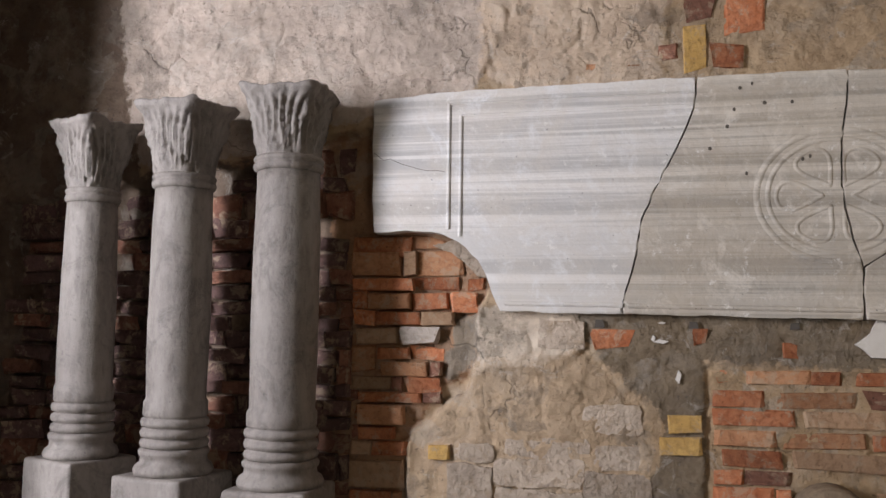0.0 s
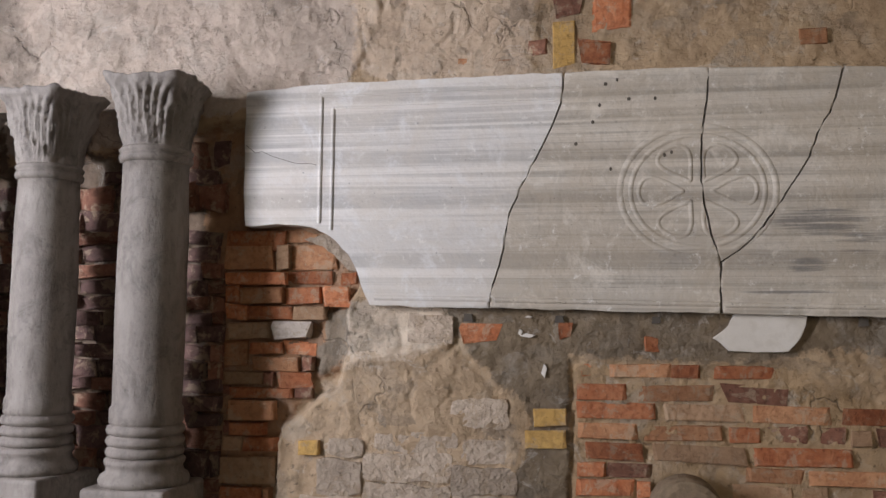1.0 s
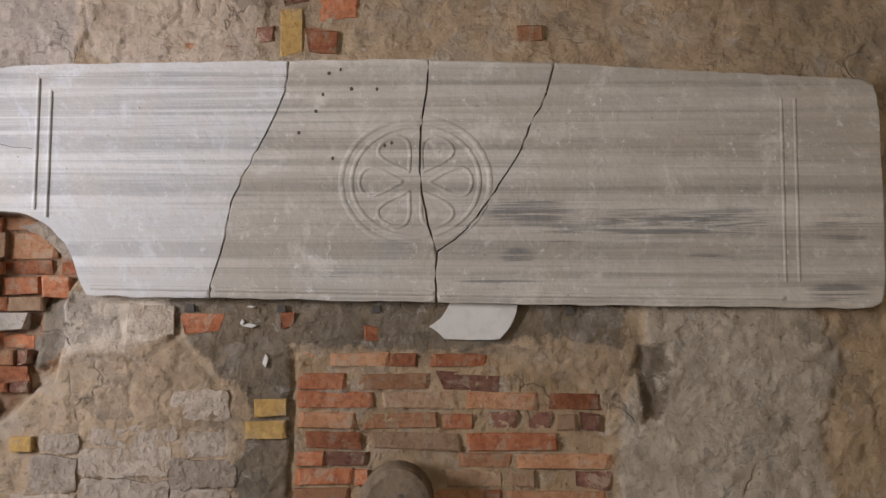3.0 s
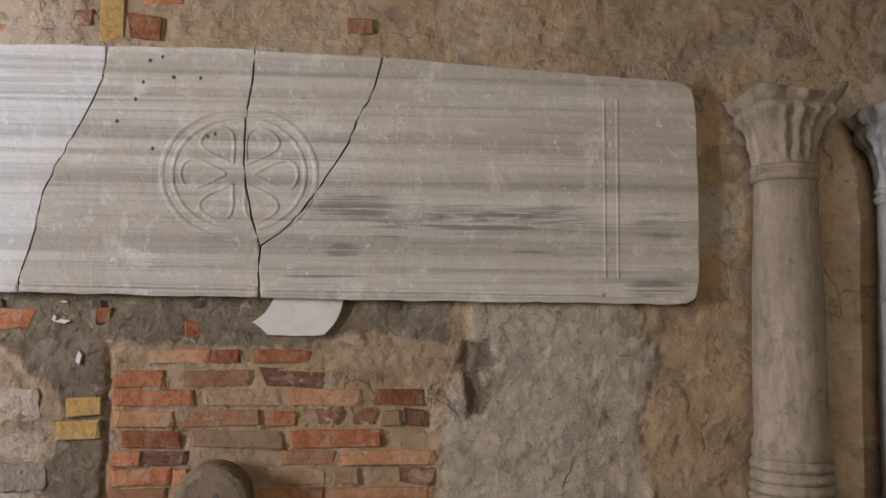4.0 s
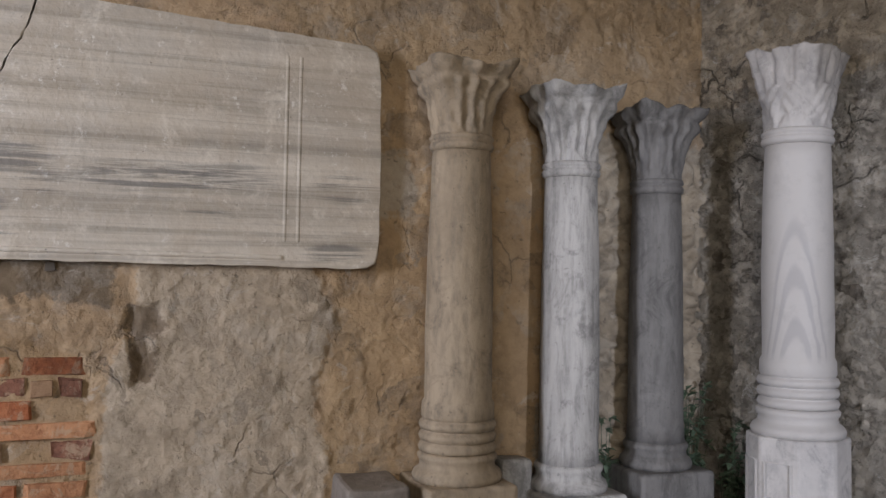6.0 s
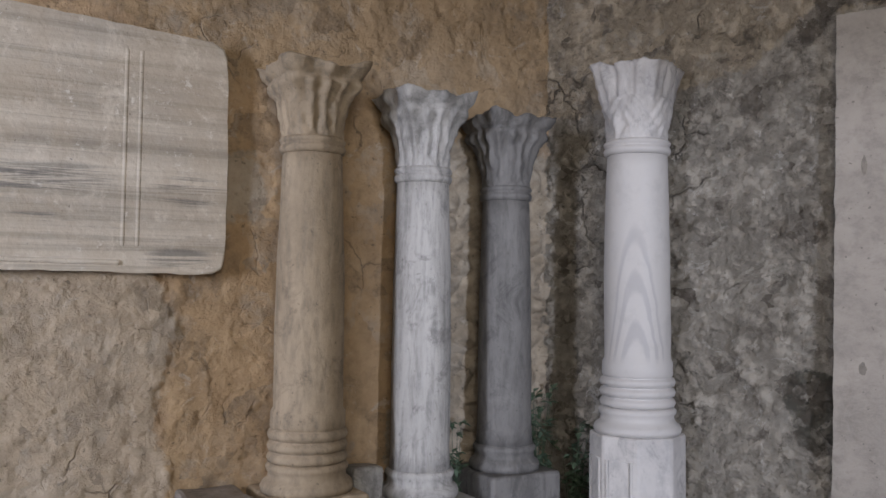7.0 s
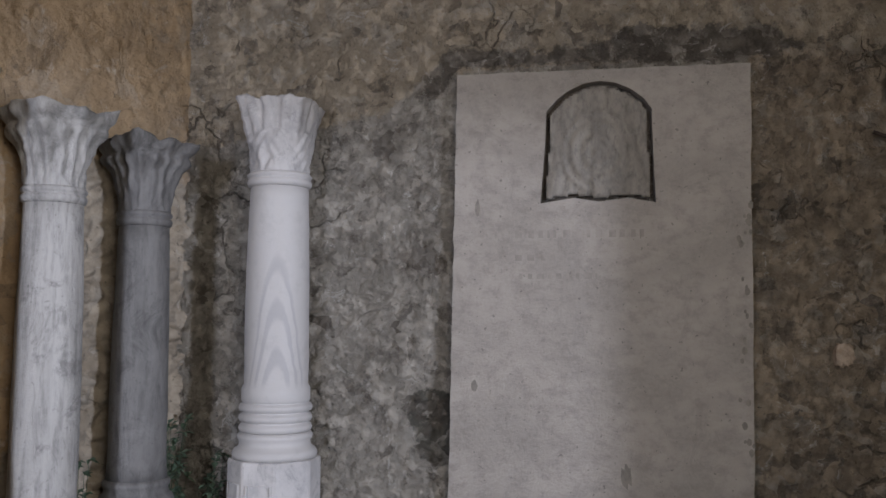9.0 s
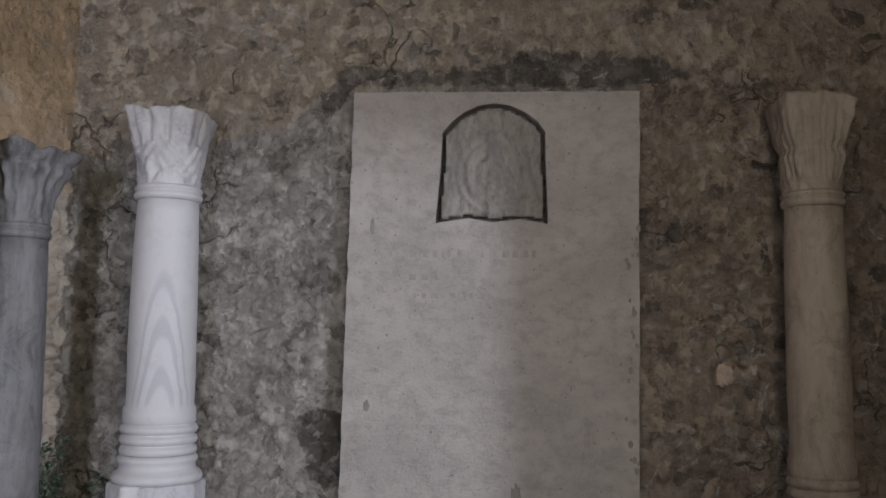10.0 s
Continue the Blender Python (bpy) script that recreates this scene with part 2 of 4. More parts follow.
M_BLOCK = stone("beige_limestone", (0.53, 0.43, 0.335), (0.45, 0.36, 0.275), (0.33, 0.255, 0.19), (1, 1, 1), 6, 45, 0.9, 0.9, 0.5, 0.5, grime=0.45)
M_FLOOR = stone("worn_floor_stone", (0.24, 0.215, 0.185), (0.185, 0.165, 0.14), (0.13, 0.115, 0.095), (1, 1, 1), 3, 30, 0.3, 0.85, 0.3)
M_PLAIN = stone("old_lime_wash", (0.30, 0.26, 0.21), (0.24, 0.21, 0.17), (0.17, 0.145, 0.115), (1, 1, 1), 2, 25, 0.4, 0.9, 0.2)
# dark of joints and cracks, also the coloured shade of holes and the niche
M_CRACK_SHADE = stone("dark_joint_and_shade", (0.14, 0.12, 0.10), (0.10, 0.086, 0.072), (0.06, 0.052, 0.045), (1, 1, 1), 8, 40, 0.3, 0.95)


def layered(name, base, layers, bump=0.65, small=38.0, pale=0.3, tint=0.0, tint_scale=9.0, cast=(1.0, 1.0, 1.0)):
    """A wall of several coats: each coat covers what its own mesh attribute marks, with a frayed border."""
    m, nt, v, src = begin(name)
    fray = calc(nt, "MULTIPLY_ADD", tex(nt, src, 13, 6, 0.7), 0.16)
    fray.node.inputs[2].default_value = -0.08
    grain = tex(nt, src, small, 7, 0.7)
    blot = ramp(nt, tex(nt, src, 3.2, 7, 0.68, 0.6), 0.36, 0.64)
    fine = ramp(nt, tex(nt, src, 17, 7, 0.7), 0.42, 0.67)

    def coat(light, mid, dark):
        light, mid, dark = (tuple(c * k for c, k in zip(shade, cast)) for shade in (light, mid, dark))
        c = mix(nt, blot, mid, light)
        return mix(nt, calc(nt, "MULTIPLY", fine, 0.42), c, dark)

    col = coat(*base)
    for attr, shades in layers:
        at = nt.nodes.new("ShaderNodeAttribute")
        at.attribute_name = attr
        edge = ramp(nt, calc(nt, "ADD", at.outputs["Fac"], fray), -0.012, 0.012)
        col = mix(nt, edge, col, coat(*shades))
    # pale efflorescence, dark pits and hairline cracks
    col = mix(nt, calc(nt, "MULTIPLY", ramp(nt, tex(nt, src, 8.5, 8, 0.75, 0.8), 0.585, 0.64), pale), col, (0.66, 0.62, 0.56))
    col = mix(nt, calc(nt, "MULTIPLY", ramp(nt, tex(nt, src, 5.5, 8, 0.78, 1.2), 0.60, 0.655), 0.4), col, (0.17, 0.14, 0.105))
    col = mix(nt, calc(nt, "MULTIPLY", ramp(nt, tex(nt, src, 38, 3, 0.6), 0.64, 0.71), 0.5), col, (0.06, 0.05, 0.04))
    vor = lay(nt, "ShaderNodeTexVoronoi", Scale=4.2)
    vor.feature = "DISTANCE_TO_EDGE"
    warp = nt.nodes.new("ShaderNodeVectorMath")
    warp.operation = "MULTIPLY_ADD"
    bend = lay(nt, "ShaderNodeTexNoise", Scale=5.0, Detail=6.0)
    nt.links.new(src, bend.inputs["Vector"])
    nt.links.new(bend.outputs["Color"], warp.inputs[0])
    warp.inputs[1].default_value = (0.35, 0.35, 0.35)
    nt.links.new(src, warp.inputs[2])
    nt.links.new(warp.outputs[0], vor.inputs["Vector"])
    gap = calc(nt, "MULTIPLY", calc(nt, "SUBTRACT", 1.0, ramp(nt, vor.outputs["Distance"], 0.004, 0.03)), ramp(nt, tex(nt, src, 2.6, 4, 0.6), 0.54, 0.64))
    col = mix(nt, calc(nt, "MULTIPLY", gap, 0.5), col, (0.10, 0.08, 0.062))
    if tint:
        stone_cells = lay(nt, "ShaderNodeTexVoronoi", Scale=tint_scale)
        nt.links.new(warp.outputs[0], stone_cells.inputs["Vector"])
        sep = nt.nodes.new("ShaderNodeSeparateColor")
        nt.links.new(stone_cells.outputs["Color"], sep.inputs[0])
        col = mix(nt, calc(nt, "MULTIPLY", calc(nt, "MULTIPLY", ramp(nt, sep.outputs[0], 0.3, 1.0), ramp(nt, tex(nt, src, 9, 7, 0.75), 0.4, 0.62)), tint), col, (0.48, 0.44, 0.38))
        col = mix(nt, calc(nt, "MULTIPLY", calc(nt, "MULTIPLY", ramp(nt, sep.outputs[1], 0.3, 1.0), ramp(nt, tex(nt, src, 7, 7, 0.75), 0.42, 0.6)), tint * 1.4), col, (0.12, 0.10, 0.08))
    height = calc(nt, "ADD", grain, calc(nt, "MULTIPLY", fine, -0.5))
    finish(nt, col, calc(nt, "ADD", height, calc(nt, "MULTIPLY", gap, -0.8)), bump, 0.016, 0.92)
    return m


def inside_grid(poly, X, Z):
    """Signed distance to a polygon for whole arrays of points, positive within."""
    best, flag = np.full(X.shape, 1e9), np.zeros(X.shape, bool)
    for (ax, az), (bx, bz) in zip(poly, poly[1:] + poly[:1]):
        dx, dz = bx - ax, bz - az
        k = np.clip(((X - ax) * dx + (Z - az) * dz) / (dx * dx + dz * dz + 1e-12), 0, 1)
        best = np.minimum(best, np.hypot(X - ax - k * dx, Z - az - k * dz))
        if az != bz:
            flag ^= ((az > Z) != (bz > Z)) & (X < (bx - ax) * (Z - az) / (bz - az) + ax)
    return np.where(flag, best, -best)


def noise_grid(fn, X, Z):
    return np.array([fn(x, z) for x, z in zip(X.ravel(), Z.ravel())]).reshape(X.shape)


def sheet(name, x0, x1, z0, z1, step, height, marks, material, parent=None):
    """A wall face as one relief: height(X, Z, marks) towards the viewer, and one attribute per coat."""
    nx, nzc = int((x1 - x0) / step) + 1, int((z1 - z0) / step) + 1
    X, Z = np.meshgrid(np.linspace(x0, x1, nx), np.linspace(z0, z1, nzc))
    masks = {key: inside_grid(poly, X, Z) for key, poly in marks.items()}
    H = height(X, Z, masks)
    verts = np.stack([X, -H, Z], 2).reshape(-1, 3)
    i = (np.arange(nzc - 1)[:, None] * nx + np.arange(nx - 1)[None, :]).ravel()
    faces = np.stack([i, i + 1, i + 1 + nx, i + nx], 1)
    ob = link_mesh(name, verts.tolist(), faces.tolist(), material, parent, smooth=True)
    for key, values in masks.items():
        at = ob.data.attributes.new(key, "FLOAT", "POINT")
        at.data.foreach_set("value", np.clip(values, -0.3, 0.3).ravel())
    return ob


# ---- wall behind the long slab ----
GREY_COAT = [(-3.7, 3.4), (-3.7, 2.5), (-2.9, 1.95), (-2.2, 2.0), (-1.9, 2.12), (-1.35, 2.2), (-1.22, 2.45), (-1.3, 3.4)]
ROSE_COAT = [(-1.35, 3.4), (-1.3, 2.3), (-1.0, 2.1), (-0.62, 2.24), (-0.58, 2.6), (-0.62, 3.4)]
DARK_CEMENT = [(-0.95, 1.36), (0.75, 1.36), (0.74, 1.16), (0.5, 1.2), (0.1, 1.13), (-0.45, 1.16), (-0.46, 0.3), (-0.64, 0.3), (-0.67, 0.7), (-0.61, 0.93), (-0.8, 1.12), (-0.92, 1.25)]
LIME_COAT = [(-1.36, 1.36), (-0.95, 1.36), (-0.92, 1.2), (-1.02, 1.1), (-1.3, 1.12), (-1.33, 1.25)]
GREY_CEMENT = [(0.80, 1.36), (1.42, 1.36), (1.52, 1.1), (1.44, 0.85), (1.5, 0.6), (1.44, 0.2), (0.70, 0.2), (0.74, 0.97), (0.83, 1.1)]
OCHRE_COAT = [(1.46, 0.1), (1.5, 1.36), (1.66, 1.4), (1.68, 2.05), (2.2, 2.1), (2.5, 1.5), (2.3, 0.1)]
BROWN_COAT = [(1.2, 2.3), (1.7, 1.9), (2.6, 1.85), (3.3, 1.9), (3.3, 3.4), (1.0, 3.4)]
RUBBLE = [(2.25, 0.0), (2.45, 1.55), (2.6, 1.9), (3.3, 1.85), (3.3, 0.0)]
BRICK_LEFT = [(-3.5, 1.80), (-2.85, 1.88), (-1.78, 2.08), (-1.73, 1.66), (-1.533, 1.661), (-1.406, 1.615), (-1.296, 1.547), (-1.268, 1.453), (-1.321, 1.359), (-1.324, 1.16), (-1.37, 1.027), (-1.45, 0.98), (-1.591, 0.86), (-1.602, 0.74), (-1.60, 0.62), (-1.75, 0.3), (-3.5, 0.3)]
POCKET = [(-1.417, 1.318), (-1.31, 1.326), (-1.318, 1.16), (-1.36, 1.10), (-1.448, 1.06), (-1.456, 1.144), (-1.43, 1.224)]
MAUVE = [(-1.591, 0.861), (-1.481, 0.971), (-1.379, 1.007), (-1.313, 0.924), (-1.357, 0.844), (-1.411, 0.816), (-1.41, 0.751), (-1.464, 0.676), (-1.519, 0.732), (-1.602, 0.742)]
PALE_COAT = [(-1.33, 1.14), (-0.92, 1.2), (-0.74, 1.0), (-0.70, 0.90), (-0.9, 0.86), (-1.2, 0.87), (-1.31, 0.90), (-1.36, 1.02)]
CRACKS = [  # open cracks and the lips of flaked plaster
    [(-0.906, 2.62), (-0.906, 2.536), (-0.846, 2.476), (-0.852, 2.42), (-0.873, 2.373)], [(-1.09, 2.337), (-1.125, 2.304), (-1.141, 2.277)], [(-0.906, 2.48), (-0.92, 2.411), (-0.988, 2.331)],
    [(-2.82, 2.39), (-2.762, 2.53), (-2.697, 2.61), (-2.66, 2.75)], [(-2.64, 2.44), (-2.62, 2.56)], [(-2.57, 2.44), (-2.508, 2.49), (-2.346, 2.518), (-2.2, 2.60)], [(-2.488, 2.39), (-2.441, 2.47)], [(-2.184, 2.46), (-2.138, 2.55)],
    [(-1.072, 1.09), (-1.062, 1.04), (-1.074, 1.014), (-1.066, 0.976)], [(-0.97, 1.10), (-0.906, 1.018), (-0.951, 0.966), (-0.938, 0.915), (-0.892, 0.853)], [(-1.12, 1.27), (-1.105, 1.20)],
    [(-1.62, 2.29), (-1.45, 2.27), (-1.38, 2.255)], [(-1.30, 2.50), (-1.27, 2.40), (-1.26, 2.33)], [(-0.462, 1.15), (-0.458, 0.95), (-0.462, 0.6)]]
GREY_PATCH = [(1.60, 1.50), (1.60, 1.74), (1.79, 1.76), (1.82, 1.55)]
BRICK_RIGHT = [(-0.47, 1.14), (-0.2, 1.15), (0.05, 1.13), (0.3, 1.15), (0.45, 1.06), (0.66, 1.0), (0.69, 0.85), (0.71, 0.3), (-0.46, 0.3)]
SCAR_S = [(0.80, 1.17), (0.90, 1.16), (0.915, 1.09), (0.86, 1.06), (0.885, 1.0), (0.87, 0.9), (0.82, 0.9), (0.815, 1.05), (0.78, 1.10)]
# outline of the shade behind the left columns, put into the wall colour
BRICK_SHADE = [(-3.7, 3.4), (-2.98, 3.4), (-2.93, 2.6), (-2.86, 2.2), (-2.80, 1.92), (-1.97, 2.0), (-1.93, 1.5), (-1.95, 0.3), (-3.6, 0.3)]
BLOCKS = [(-1.33, 1.1), (-1.1, 1.14), (-0.9, 1.2), (-0.7, 1.0), (-0.68, 0.3), (-1.7, 0.3), (-1.6, 0.84), (-1.45, 1.05)]


def cells(x, z, scale):
    d = noise.voronoi((x * scale + 0.5 * nz(x * 6, z * 6), z * scale * 1.5 + 0.5 * nz(x * 6, z * 6, 9), 0.5))[0]
    return min(0.5, d[1] - d[0])


def soft(d, w=0.012):
    return np.clip(0.5 + d / (2 * w), 0, 1)


def along(line, X, Z):
    """Distance to an open line."""
    best = np.full(X.shape, 1e9)
    for (ax, az), (bx, bz) in zip(line, line[1:]):
        dx, dz = bx - ax, bz - az
        k = np.clip(((X - ax) * dx + (Z - az) * dz) / (dx * dx + dz * dz), 0, 1)
        best = np.minimum(best, np.hypot(X - ax - k * dx, Z - az - k * dz))
    return best


def wall_s_height(X, Z, m):
    fr = 0.03 * noise_grid(lambda x, z: fbm(x * 11, z * 11, 1.0, 3), X, Z)
    flake = noise_grid(lambda x, z: fbm(x * 4.5, z * 4.5, 8.0, 6), X, Z)
    h = noise_grid(lambda x, z: 0.008 * fbm(x * 2.2, z * 2.2, 0, 3) + 0.0028 * fbm(x * 19, z * 19, 5, 4), X, Z)
    chip = noise_grid(lambda x, z: fbm(x * 9.5, z * 11.5, 21.0, 5), X, Z)
    h += 0.004 * soft(flake - 0.12, 0.012) - 0.005 * soft(-flake - 0.42, 0.012)
    h += 0.003 * soft(chip - 0.25, 0.02) - 0.006 * soft(-chip - 0.62, 0.03)
    h += 0.012 * soft(m["grey_coat"] + fr) + 0.008 * soft(m["rose_coat"] + fr) + 0.010 * soft(m["grey_cement"] + fr)
    h += 0.006 * soft(m["ochre_coat"] + fr) + 0.01 * soft(m["lime_coat"] + fr * 0.5)
    h -= 0.066 * soft(m["brick_left"] + fr * 0.5) - 0.022 * soft(m["pocket"] + fr * 0.5) + 0.006 * soft(m["mauve"] + fr * 0.4) + 0.010 * soft(m["brick_right"] + fr * 0.4) + 0.008 * soft(m["blocks"] + fr * 0.4) + 0.02 * soft(m["scar_s"] + fr * 0.6)
    crease = noise_grid(lambda x, z: abs(fbm(x * 4.2, z * 3.4, 6.0, 5)), X, Z)
    h += (0.008 * soft(m["grey_coat"], 0.06) + 0.006 * soft(m["rose_coat"], 0.06) + 0.004) * (0.32 - crease)
    stones = np.zeros_like(X)
    zone = (X > 2.15) | (X < -2.7)
    stones[zone] = noise_grid(lambda x, z: cells(x, z, 8) - 0.25, X[zone], Z[zone])
    h += 0.07 * soft(m["rubble"], 0.05) * stones + 0.015 * stones * (X < -2.7) * soft(-m["grey_coat"], 0.05)
    h += 0.010 * soft(m["pale_coat"] + fr * 0.5)
    for line in CRACKS:
        d = along(line, X + fr * 0.5, Z + fr[::-1] * 0.3)
        h -= 0.010 * np.exp(-(d / 0.0052) ** 2)
    behind = (X > -1.3) & (X < 1.66) & (Z > 1.32) & (Z < 2.2)
    h = np.where(behind, np.minimum(h, 0.0), np.minimum(h, 0.045))
    return h - S_FACE


M_WALL_S = layered("old_patched_masonry", ((0.50, 0.40, 0.285), (0.40, 0.31, 0.215), (0.27, 0.20, 0.135)), [
    ("grey_coat", ((0.56, 0.50, 0.46), (0.45, 0.40, 0.365), (0.32, 0.28, 0.255))),
    ("rose_coat", ((0.62, 0.53, 0.44), (0.54, 0.45, 0.37), (0.42, 0.34, 0.27))),
    ("brown_coat", ((0.45, 0.36, 0.25), (0.36, 0.285, 0.195), (0.25, 0.195, 0.13))),
    ("ochre_coat", ((0.49, 0.385, 0.26), (0.40, 0.305, 0.20), (0.28, 0.207, 0.13))),
    ("rubble", ((0.44, 0.41, 0.36), (0.31, 0.285, 0.245), (0.17, 0.153, 0.128))),
    ("grey_cement", ((0.54, 0.485, 0.41), (0.42, 0.375, 0.315), (0.28, 0.245, 0.20))),
    ("grey_patch", ((0.46, 0.42, 0.36), (0.38, 0.345, 0.29), (0.28, 0.25, 0.205))),
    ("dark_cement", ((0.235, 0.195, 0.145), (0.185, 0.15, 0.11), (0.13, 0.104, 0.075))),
    ("lime_coat", ((0.72, 0.66, 0.58), (0.64, 0.575, 0.50), (0.5, 0.44, 0.37))),
    ("brick_left", ((0.40, 0.26, 0.17), (0.31, 0.19, 0.12), (0.20, 0.115, 0.07))),
    ("pocket", ((0.33, 0.29, 0.24), (0.26, 0.225, 0.185), (0.18, 0.155, 0.125))),
    ("mauve", ((0.42, 0.34, 0.30), (0.35, 0.28, 0.245), (0.26, 0.20, 0.17))),
    ("pale_coat", ((0.66, 0.57, 0.47), (0.56, 0.475, 0.385), (0.42, 0.34, 0.265))),
    ("brick_right", ((0.45, 0.345, 0.23), (0.37, 0.275, 0.175), (0.26, 0.185, 0.112))),
    ("blocks", ((0.50, 0.40, 0.295), (0.42, 0.33, 0.235), (0.29, 0.22, 0.15))),
    # darkened coat: painted shade of the far left end
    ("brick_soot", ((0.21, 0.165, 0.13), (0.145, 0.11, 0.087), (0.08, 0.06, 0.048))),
    ("scar_s", ((0.24, 0.19, 0.14), (0.18, 0.145, 0.105), (0.12, 0.095, 0.07)))], tint=0.35, tint_scale=6.0, cast=(1.04, 0.95, 0.84))
wall_south = tagged(new("wall_south"), "old masonry wall with patched plaster, bare brick and stone", "wall", kind="structure")
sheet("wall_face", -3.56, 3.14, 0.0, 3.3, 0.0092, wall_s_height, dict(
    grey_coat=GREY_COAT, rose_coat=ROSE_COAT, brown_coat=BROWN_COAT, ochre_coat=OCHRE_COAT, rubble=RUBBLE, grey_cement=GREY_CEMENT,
    dark_cement=DARK_CEMENT, lime_coat=LIME_COAT, brick_left=BRICK_LEFT, grey_patch=GREY_PATCH, brick_right=BRICK_RIGHT, blocks=BLOCKS, pocket=POCKET, mauve=MAUVE, pale_coat=PALE_COAT, brick_soot=BRICK_SHADE, scar_s=SCAR_S), M_WALL_S, wall_south)
part("wall_core", box_bm(-3.9, 3.2, 0.16, 0.5, 0.0, 3.3), M_PLAIN, wall_south)

# ---- second wall, round the corner ----
UPPER = [(-0.2, 2.0), (0.4, 2.05), (0.9, 2.15), (1.1, 2.3), (2.6, 2.35), (4.6, 2.2), (4.6, 3.4), (-0.2, 3.4)]
DAMP = [(1.0, 0.93), (1.08, 0.98), (1.19, 0.95), (1.2, 0.7), (1.12, 0.66), (1.03, 0.72)]
SCAR = [(1.02, 2.2), (1.14, 2.40), (1.5, 2.38), (1.75, 2.41), (1.97, 2.47), (2.5, 2.45), (2.58, 2.36), (2.35, 2.31), (1.9, 2.33), (1.4, 2.32), (1.22, 2.33), (1.15, 2.22)]
RIGHT_BROWN = [(2.38, 2.4), (4.6, 2.4), (4.6, 0.0), (2.38, 0.0)]


def wall_t_height(X, Z, m):
    fr = 0.03 * noise_grid(lambda x, z: fbm(x * 11, z * 11, 2.0, 3), X, Z)
    up = soft(m["upper"] + fr, 0.08)
    h = noise_grid(lambda x, z: 0.008 * fbm(x * 3 + 9, z * 3, 0, 3) + 0.010 * fbm(x * 17, z * 17, 4, 5), X, Z)
    stones = noise_grid(lambda x, z: cells(x, z, 8.5) - 0.25, X, Z)
    small = noise_grid(lambda x, z: cells(x + 4.0, z, 21) - 0.25, X, Z)
    chip = noise_grid(lambda x, z: fbm(x * 9.5 + 3, z * 12.5, 14.0, 5), X, Z)
    h += (0.034 - 0.027 * up) * stones + (0.012 - 0.009 * up) * small
    h += 0.007 * soft(chip - 0.2, 0.02) - 0.010 * soft(-chip - 0.5, 0.03) * (1 - 0.5 * up)
    h -= 0.02 * soft(m["damp"] + fr * 0.5) + 0.014 * soft(m["scar"] + fr)
    return np.where((X > 1.16) & (X < 2.38) & (Z < 2.28), np.minimum(h, 0.0), np.minimum(h, 0.04))


M_WALL_T = layered("grey_rubble_masonry", ((0.48, 0.455, 0.415), (0.36, 0.338, 0.305), (0.225, 0.208, 0.187)), [
    ("right_brown", ((0.46, 0.39, 0.305), (0.35, 0.295, 0.23), (0.21, 0.175, 0.136))),
    ("upper", ((0.52, 0.455, 0.365), (0.44, 0.385, 0.305), (0.33, 0.285, 0.225))),
    ("scar", ((0.22, 0.20, 0.175), (0.14, 0.125, 0.11), (0.09, 0.08, 0.07))),
    ("damp", ((0.16, 0.155, 0.135), (0.12, 0.115, 0.10), (0.08, 0.08, 0.07)))], 1.35, pale=0.6, tint=0.6, tint_scale=16.0, cast=(0.92, 0.88, 0.82))
wall_east = tagged(new("wall_east"), "rubble stone wall with worn grey and brown mortar", "wall", kind="structure")
wall_east.matrix_world = T_MAT
sheet("wall_face", -0.02, 4.6, 0.0, 3.3, 0.0098, wall_t_height, dict(upper=UPPER, damp=DAMP, scar=SCAR, right_brown=RIGHT_BROWN), M_WALL_T, wall_east)
part("wall_core", box_bm(0.0, 4.7, 0.10, 0.45, 0.0, 3.3), M_PLAIN, wall_east)

# ---- rest of the enclosure ----
floor = tagged(part("floor", box_bm(-24, 9, -14, 1.2, -0.3, 0.0), M_FLOOR), "worn grey stone floor of the hall", "floor", kind="structure")
ceiling = tagged(part("ceiling", box_bm(-3.9, 7.2, -6.0, 0.6, 3.3, 3.6), M_PLAIN), "plain old limewashed ceiling", "ceiling", kind="structure")
for y0, y1, z0, z1 in ((-0.93, 0.16, 0.0, 3.3), (-4.55, -2.8, 0.0, 3.3), (-2.8, -0.93, 2.95, 3.3)):
    tagged(part("wall_west", box_bm(-3.9, -3.56, y0, y1, z0, z1), M_PLAIN), "old limewashed side wall beside the doorway", "wall", kind="structure")
# added behind the walk, never in view; its gaps shape the lamps' light
for x0, x1, z0, z1 in ((-3.9, -1.6, 0.0, 3.3), (-1.6, 1.2, 3.05, 3.3), (1.2, 1.75, 0.0, 3.3), (1.75, 3.15, 1.92, 3.3), (3.15, 6.2, 0.0, 3.3)):
    tagged(part("wall_back", box_bm(x0, x1, -4.55, -4.2, z0, z1), M_PLAIN), "unseen limewashed back wall, added with gaps for the lamps", "wall", kind="structure")
# added out of view to keep daylight_court out of the wide opening
tagged(part("light_block", box_bm(-3.9, 1.2, -6.2, -6.0, 0, 4.5), M_PLAIN), "unseen plain wall added to block the cool lamp", "wall", kind="structure")
tagged(part("wall_end", box_bm(6.2, 6.5, -4.55, -3.4, 0, 3.3), M_PLAIN), "plain old limewashed end wall", "wall", kind="structure")

# ---- the long broken slab ----
slab = empty("marble_slab", pose(0, 0, 0), "long cracked grey marble relief slab with a carved wheel, fixed to the wall", "relief slab")
CRACK_1 = [(-0.484, 2.216), (-0.491, 2.125), (-0.534, 2.004), (-0.579, 1.914), (-0.624, 1.829), (-0.661, 1.745), (-0.697, 1.661), (-0.700, 1.588), (-0.724, 1.494), (-0.76, 1.40), (-0.763, 1.336)]
